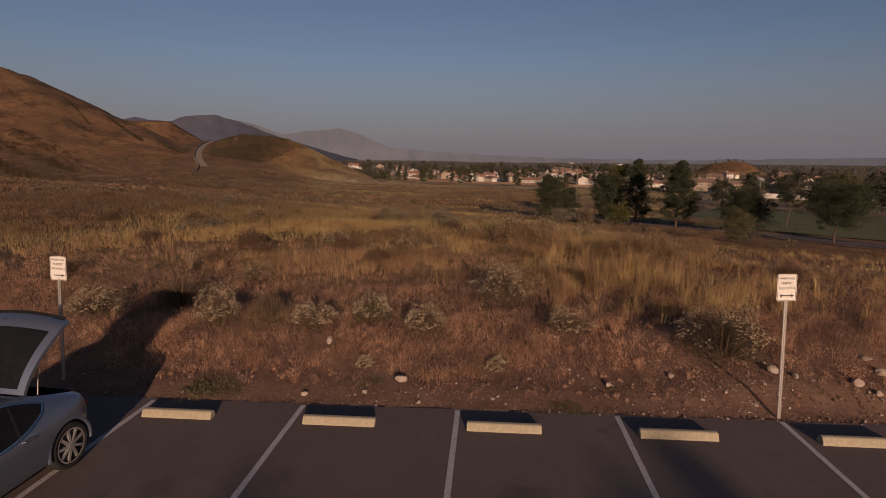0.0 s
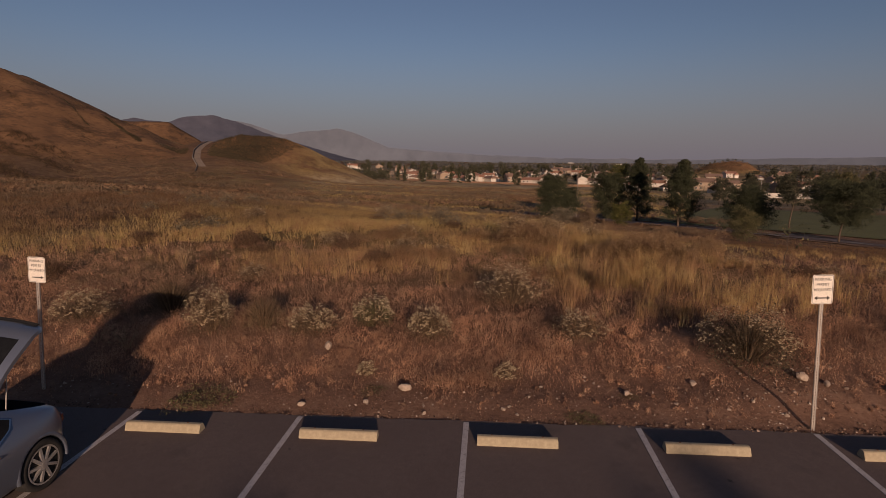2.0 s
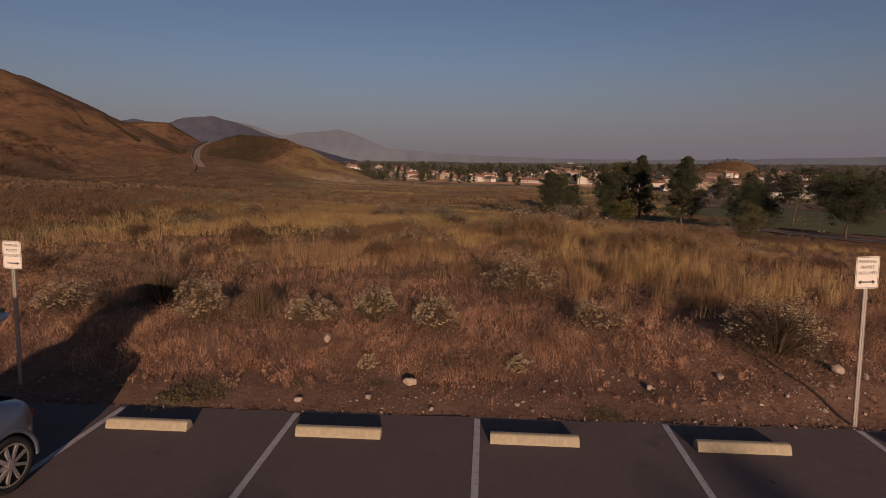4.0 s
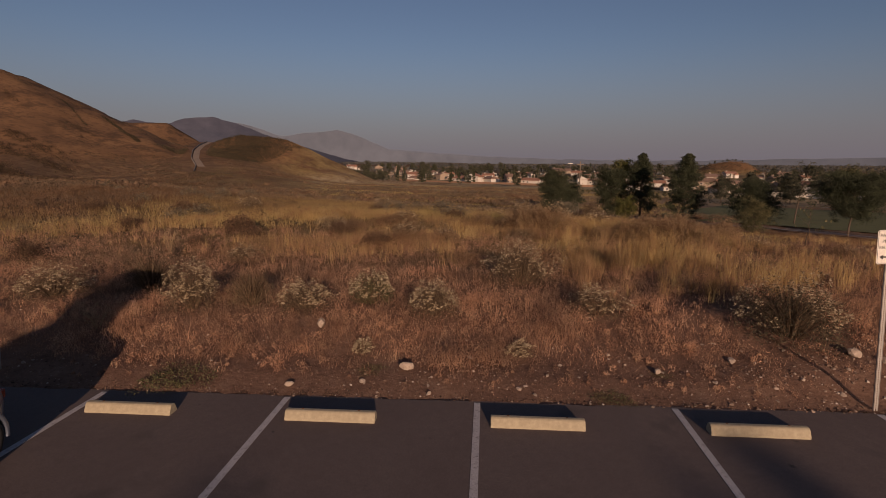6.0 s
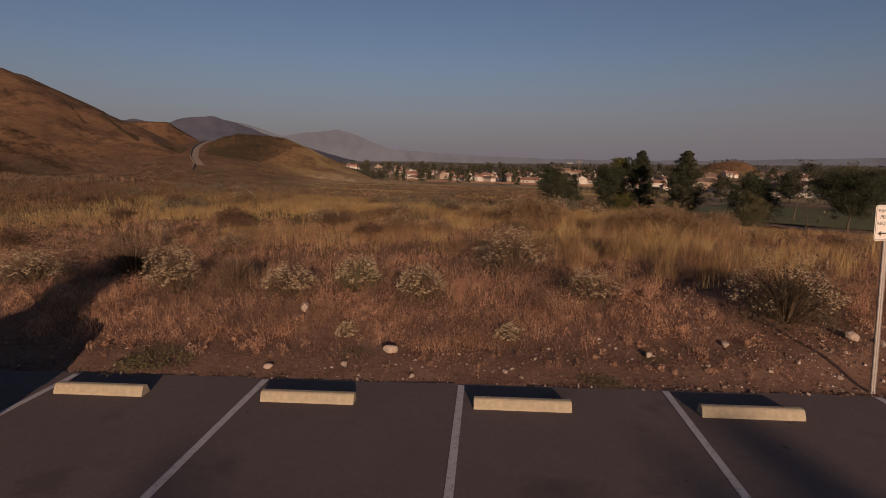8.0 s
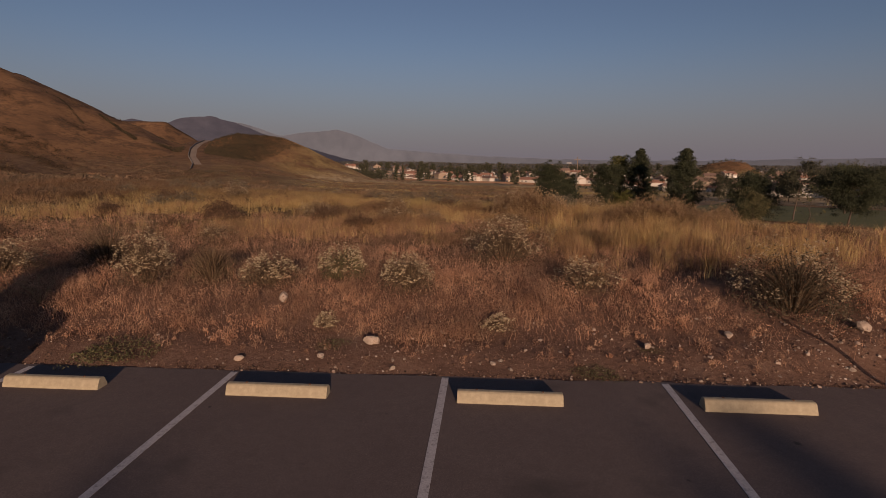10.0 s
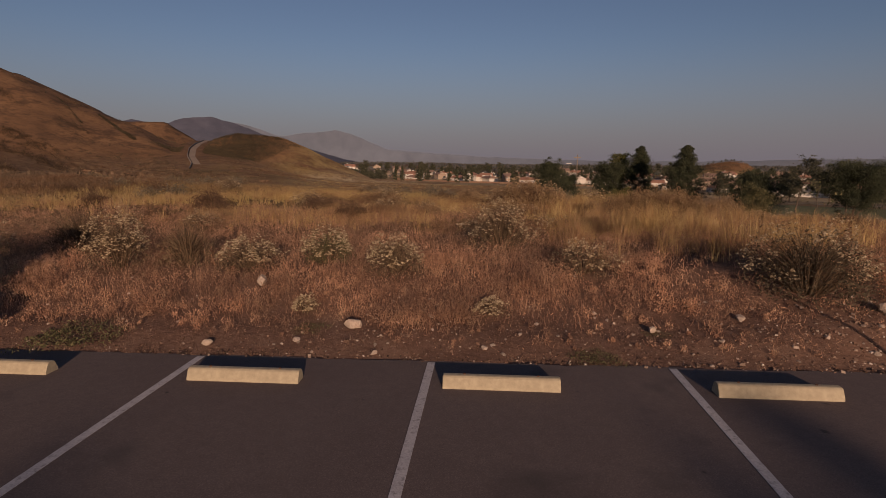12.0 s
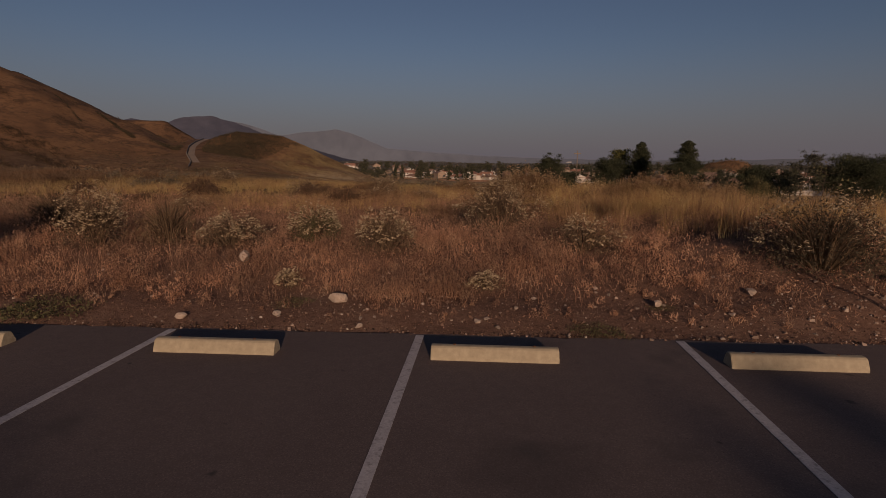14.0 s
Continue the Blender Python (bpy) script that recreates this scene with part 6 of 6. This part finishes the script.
def side_point(y, v, out):
    """A point on the glasshouse's side: v from belt (0) to roof edge (1)."""
    xs, xw, xb, zb, xr, zr = car_at(y)
    n = Vector((zr - zb, 0, xb - xr)).normalized()
    return Vector((xb + (xr - xb) * v, y, zb + (zr - zb) * v)) + n * out


def side_patch(y0, y1, lo, hi, out, n=22):
    """A tapering pane on the side, closed at its rear end."""
    bm = bmesh.new()
    a, b = [], []
    for i in range(n):
        f = i / (n - 1)
        y = y0 + (y1 - y0) * f
        t = max(0.0, 1 - ((f - 0.62) / 0.38) ** 2) ** 0.5 if f > 0.62 else 1.0
        mid = lo + (hi - lo) * (0.5 + 0.22 * (1 - t))
        half = (hi - lo) / 2 * max(t, 0.02)
        a.append(bm.verts.new(side_point(y, mid - half, out)))
        b.append(bm.verts.new(side_point(y, mid + half, out)))
    for i in range(n - 1):
        bm.faces.new((a[i], b[i], b[i + 1], a[i + 1]))
    return bm


def build_car():
    car = empty("car", pose(-6.34, -2.14, 0.0, 0, 0, -1.5))
    bm = bmesh.new()
    rings = []
    for y, xs, xw, xb, zb, xr, zr in CAR:
        prof = [(0.0, 0.20), (xs * 0.9, 0.20), (xs, 0.26), (xs + 0.02, 0.45), (xw, 0.64), (xw - 0.015, 0.76 if zb > 0.8 else zb - 0.04), (xb, zb), (xb * 0.5 + xr * 0.5, zb * 0.5 + zr * 0.5 + 0.01), (xr, zr), (xr * 0.5, zr + 0.025), (0, zr + 0.03)]
        prof = [(x, min(z, zr + 0.03)) for x, z in prof]
        rings.append([[bm.verts.new((s * x, y, z)) for x, z in prof] for s in (1, -1)])
    m = len(rings[0][0])
    for k in range(len(CAR) - 1):
        for s in (0, 1):
            a, b = rings[k][s], rings[k + 1][s]
            for i in range(m - 1):
                if i >= m - 3 and 1 <= k <= 3:      # the open tailgate
                    continue
                f = (a[i], a[i + 1], b[i + 1], b[i])
                bm.faces.new(f if s == 0 else f[::-1])
    for r in (rings[0], rings[-1]):
        for s in (0, 1):
            bm.faces.new(r[s] if (s == 0) == (r is rings[-1]) else r[s][::-1])
    bmesh.ops.remove_doubles(bm, verts=bm.verts, dist=0.0005)
    bmesh.ops.recalc_face_normals(bm, faces=bm.faces)
    body = part("body", bm, M_CAR, car, "silver metallic bodywork", True)
    sub = body.modifiers.new("round", "SUBSURF")
    sub.levels = sub.render_levels = 3
    bpy.context.view_layer.update()
    shaped = bpy.data.meshes.new_from_object(body.evaluated_get(bpy.context.evaluated_depsgraph_get()))
    body.modifiers.clear()
    bm = bmesh.new()
    bm.from_mesh(shaped)
    inside = [f for f in bm.faces if abs(f.calc_center_median().x) > 0.55 and min(math.hypot(f.calc_center_median().y - w, f.calc_center_median().z - 0.34) for w in (0.0, -2.96)) < 0.375]
    bmesh.ops.delete(bm, geom=inside, context="FACES")      # wheel arches
    bm.to_mesh(shaped)
    bm.free()
    body.data = shaped
    bm = bmesh.new()
    box(bm, -0.58, 0.58, -0.6, 0.44, 0.42, 0.62, 0.03)
    part("cargo_floor", bm, M_DARK, car, "dark carpeted luggage floor")
    bm = bmesh.new()
    box(bm, -0.72, 0.72, -1.0, -0.7, 0.5, 1.16, 0.08)
    part("rear_seat", bm, M_DARK, car, "dark rear seat back")
    # wheels
    for y in (0.0, -2.96):
        for s in (1, -1):
            for nm, mat, sec in (("arch_lip", M_CAR, ((0.350, 0.88), (0.348, 0.960), (0.356, 0.972), (0.385, 0.970), (0.402, 0.945))), ("wheel_well", M_DARK, ((0.02, 0.55), (0.365, 0.55), (0.372, 0.955)))):
                bm = bmesh.new()
                ring = []
                for q in range(49):
                    a = math.pi * (-0.06 + 1.12 * q / 48)
                    ring.append([bm.verts.new((s * x, y + r * math.cos(a), 0.34 + r * math.sin(a))) for r, x in sec])
                for a, b in zip(ring, ring[1:]):
                    for i in range(len(sec) - 1):
                        bm.faces.new((a[i], a[i + 1], b[i + 1], b[i]))
                bmesh.ops.recalc_face_normals(bm, faces=bm.faces)
                part(nm, bm, mat, car, "", True)
            bm = bmesh.new()
            prof = [(0.245, 0.80), (0.30, 0.775), (0.335, 0.80), (0.347, 0.84), (0.347, 0.985), (0.338, 1.012), (0.305, 1.024), (0.262, 1.02), (0.245, 1.0)]
            ring = []
            for q in range(44):
                a = 2 * math.pi * q / 44
                ring.append([bm.verts.new((s * (x - 0.06), y + 0.95 * r * math.cos(a), 0.33 + 0.95 * r * math.sin(a))) for r, x in prof])
            for q in range(44):
                for i in range(len(prof) - 1):
                    bm.faces.new((ring[q][i], ring[q][i + 1], ring[(q + 1) % 44][i + 1], ring[(q + 1) % 44][i]))
            bmesh.ops.recalc_face_normals(bm, faces=bm.faces)
            wheel = part("wheel", bm, M_TYRE, car, "black tyre", True)
            bm = bmesh.new()
            tube(bm, (s * 0.86, y, 0.33), (s * 0.930, y, 0.33), 0.2375, 0.2375, 36)
            part("wheel_barrel", bm, M_DARK, wheel)
            bm = bmesh.new()
            for q in range(9):
                a = 2 * math.pi * q / 9 + 0.2
                mm = Matrix.Translation((s * 0.944, y, 0.33)) @ Matrix.Scale(0.95, 4) @ Matrix.Rotation(a, 4, "X")
                v = [mm @ Vector((s * dx, dy, dz)) for dx, dy, dz in ((0.02, -0.020, 0.04), (0.02, 0.020, 0.04), (0.008, 0.046, 0.238), (0.008, 0.008, 0.24), (-0.02, -0.020, 0.04), (-0.02, 0.020, 0.04), (-0.02, 0.046, 0.238), (-0.02, 0.008, 0.24))]
                v = [bm.verts.new(p) for p in v]
                for f in ((0, 1, 2, 3), (7, 6, 5, 4), (0, 4, 5, 1), (1, 5, 6, 2), (2, 6, 7, 3), (3, 7, 4, 0)):
                    bm.faces.new([v[i] for i in f])
            tube(bm, (s * 0.88, y, 0.33), (s * 0.966, y, 0.33), 0.058, 0.043, 18)
            for q in range(36):      # outer lip
                a, b = 2 * math.pi * q / 36, 2 * math.pi * (q + 1) / 36
                v = [bm.verts.new((s * (x - 0.06), y + 0.95 * r * math.cos(t), 0.33 + 0.95 * r * math.sin(t))) for x, r, t in ((1.018, 0.236, a), (1.018, 0.258, a), (1.018, 0.258, b), (1.018, 0.236, b))]
                bm.faces.new(v)
            bmesh.ops.recalc_face_normals(bm, faces=bm.faces)
            part("rim", bm, M_RIM, wheel, "nine-spoke alloy rim")
    # glass and trim, both sides
    for s in (1, -1):
        for nm, mat, y0, y1, lo, hi, out, lab in (("window_trim", M_CHROME, -2.45, -0.215, -0.30, 0.80, 0.012, "chrome window surround"), ("side_window", M_CARGLASS, -2.43, -0.24, -0.26, 0.76, 0.018, "dark tinted side window")):
            bm = side_patch(y0, y1, lo, hi, out)
            if s < 0:
                bmesh.ops.scale(bm, vec=(-1, 1, 1), verts=bm.verts)
            bmesh.ops.recalc_face_normals(bm, faces=bm.faces)
            part(nm, bm, mat, car, lab, True)
        bm = bmesh.new()      # pillar between the panes
        q = [bm.verts.new(side_point(y, v, 0.022)) for y, v in ((-0.80, -0.22), (-0.75, -0.22), (-0.62, 0.72), (-0.65, 0.72))]
        bm.faces.new(q)
        if s < 0:
            bmesh.ops.scale(bm, vec=(-1, 1, 1), verts=bm.verts)
        part("pillar", bm, M_DARK, car)
        for y in (-0.66, -1.75):
            bm = bmesh.new()
            box(bm, 0.955, 0.995, y - 0.075, y + 0.075, 0.755, 0.783, 0.01)
            if s < 0:
                bmesh.ops.scale(bm, vec=(-1, 1, 1), verts=bm.verts)
            bmesh.ops.recalc_face_normals(bm, faces=bm.faces)
            part("door_handle", bm, M_CHROME, car, "chrome door handle")
        bm = bmesh.new()
        box(bm, 0.60, 0.83, 0.42, 0.535, 0.66, 0.78, 0.03)
        if s < 0:
            bmesh.ops.scale(bm, vec=(-1, 1, 1), verts=bm.verts)
        bmesh.ops.recalc_face_normals(bm, faces=bm.faces)
        part("tail_lamp", bm, M_TAIL, car, "red tail lamp")
        bm = bmesh.new()
        box(bm, 0.94, 1.12, -2.25, -2.08, 0.95, 1.08, 0.04)
        if s < 0:
            bmesh.ops.scale(bm, vec=(-1, 1, 1), verts=bm.verts)
        bmesh.ops.recalc_face_normals(bm, faces=bm.faces)
        part("mirror", bm, M_CAR, car)
        bm = bmesh.new()
        tube(bm, (s * 0.64, -0.12, 1.06), (s * 0.62, -0.02, 1.56), 0.009, 0.007, 8)
        part("gas_strut", bm, M_GALV, car, "thin tailgate strut")
    # windscreen
    bm = bmesh.new()
    q = [bm.verts.new(p) for p in ((-0.56, -2.06, 1.40), (0.56, -2.06, 1.40), (0.72, -2.88, 1.03), (-0.72, -2.88, 1.03))]
    bm.faces.new(q[::-1])
    bmesh.ops.recalc_face_normals(bm, faces=bm.faces)
    part("windscreen", bm, M_CARGLASS, car, "dark windscreen")
    # raised tailgate: a curved panel in its own frame, hinged at the roof
    hatch = empty("tailgate", pose(0, -0.41, 1.265, 52.5, 0, 0))
    hatch.parent = car
    n, w = 14, 13

    def panel(u, v, lift=0.0):
        """u from hinge (0) to tail (1), v across (-1 to 1)."""
        half = 0.66 + 0.18 * ss(0.0, 0.95, np.float64(u)) - 0.10 * ss(0.9, 1.0, np.float64(u))
        y = 1.17 * u - 0.06 * v * v * u
        z = 0.16 * math.sin(math.pi * min(1.0, u)) * 0.55 - 0.08 * v * v - 0.10 * max(0.0, u - 0.86) / 0.14
        return Vector((half * v, y, z + lift))

    def shell(u0, u1, v1, lift, thick):
        bm = bmesh.new()
        top = [[bm.verts.new(panel(u0 + (u1 - u0) * i / n, v1 * (2 * j / w - 1), lift)) for j in range(w + 1)] for i in range(n + 1)]
        bot = [[bm.verts.new(panel(u0 + (u1 - u0) * i / n, v1 * (2 * j / w - 1), lift - thick)) for j in range(w + 1)] for i in range(n + 1)]
        for i in range(n):
            for j in range(w):
                bm.faces.new((top[i][j], top[i + 1][j], top[i + 1][j + 1], top[i][j + 1]))
                bm.faces.new((bot[i][j], bot[i][j + 1], bot[i + 1][j + 1], bot[i + 1][j]))
        for i in range(n):
            bm.faces.new((top[i][0], bot[i][0], bot[i + 1][0], top[i + 1][0]))
            bm.faces.new((top[i][w], top[i + 1][w], bot[i + 1][w], bot[i][w]))
        for j in range(w):
            bm.faces.new((top[0][j], top[0][j + 1], bot[0][j + 1], bot[0][j]))
            bm.faces.new((top[n][j], bot[n][j], bot[n][j + 1], top[n][j + 1]))
        bmesh.ops.recalc_face_normals(bm, faces=bm.faces)
        for e in bm.edges:
            if len(e.link_faces) == 2 and e.calc_face_angle() > 0.7:
                e.smooth = False
        return bm

    part("tailgate_panel", shell(0.0, 1.0, 1.0, 0.0, 0.05), M_CAR, hatch, "silver raised tailgate", True)
    part("rear_window", shell(0.06, 0.77, 0.86, 0.008, 0.012), M_CARGLASS, hatch, "dark rear window", True)
    part("spoiler_lip", shell(0.985, 1.03, 0.96, 0.012, 0.02), M_DARK, hatch, "black spoiler edge", True)
    part("badge", shell(0.86, 0.885, 0.025, 0.006, 0.006), M_CHROME, hatch)
    return tagged(car, "silver hatchback car with its tailgate raised", "car")


build_car()
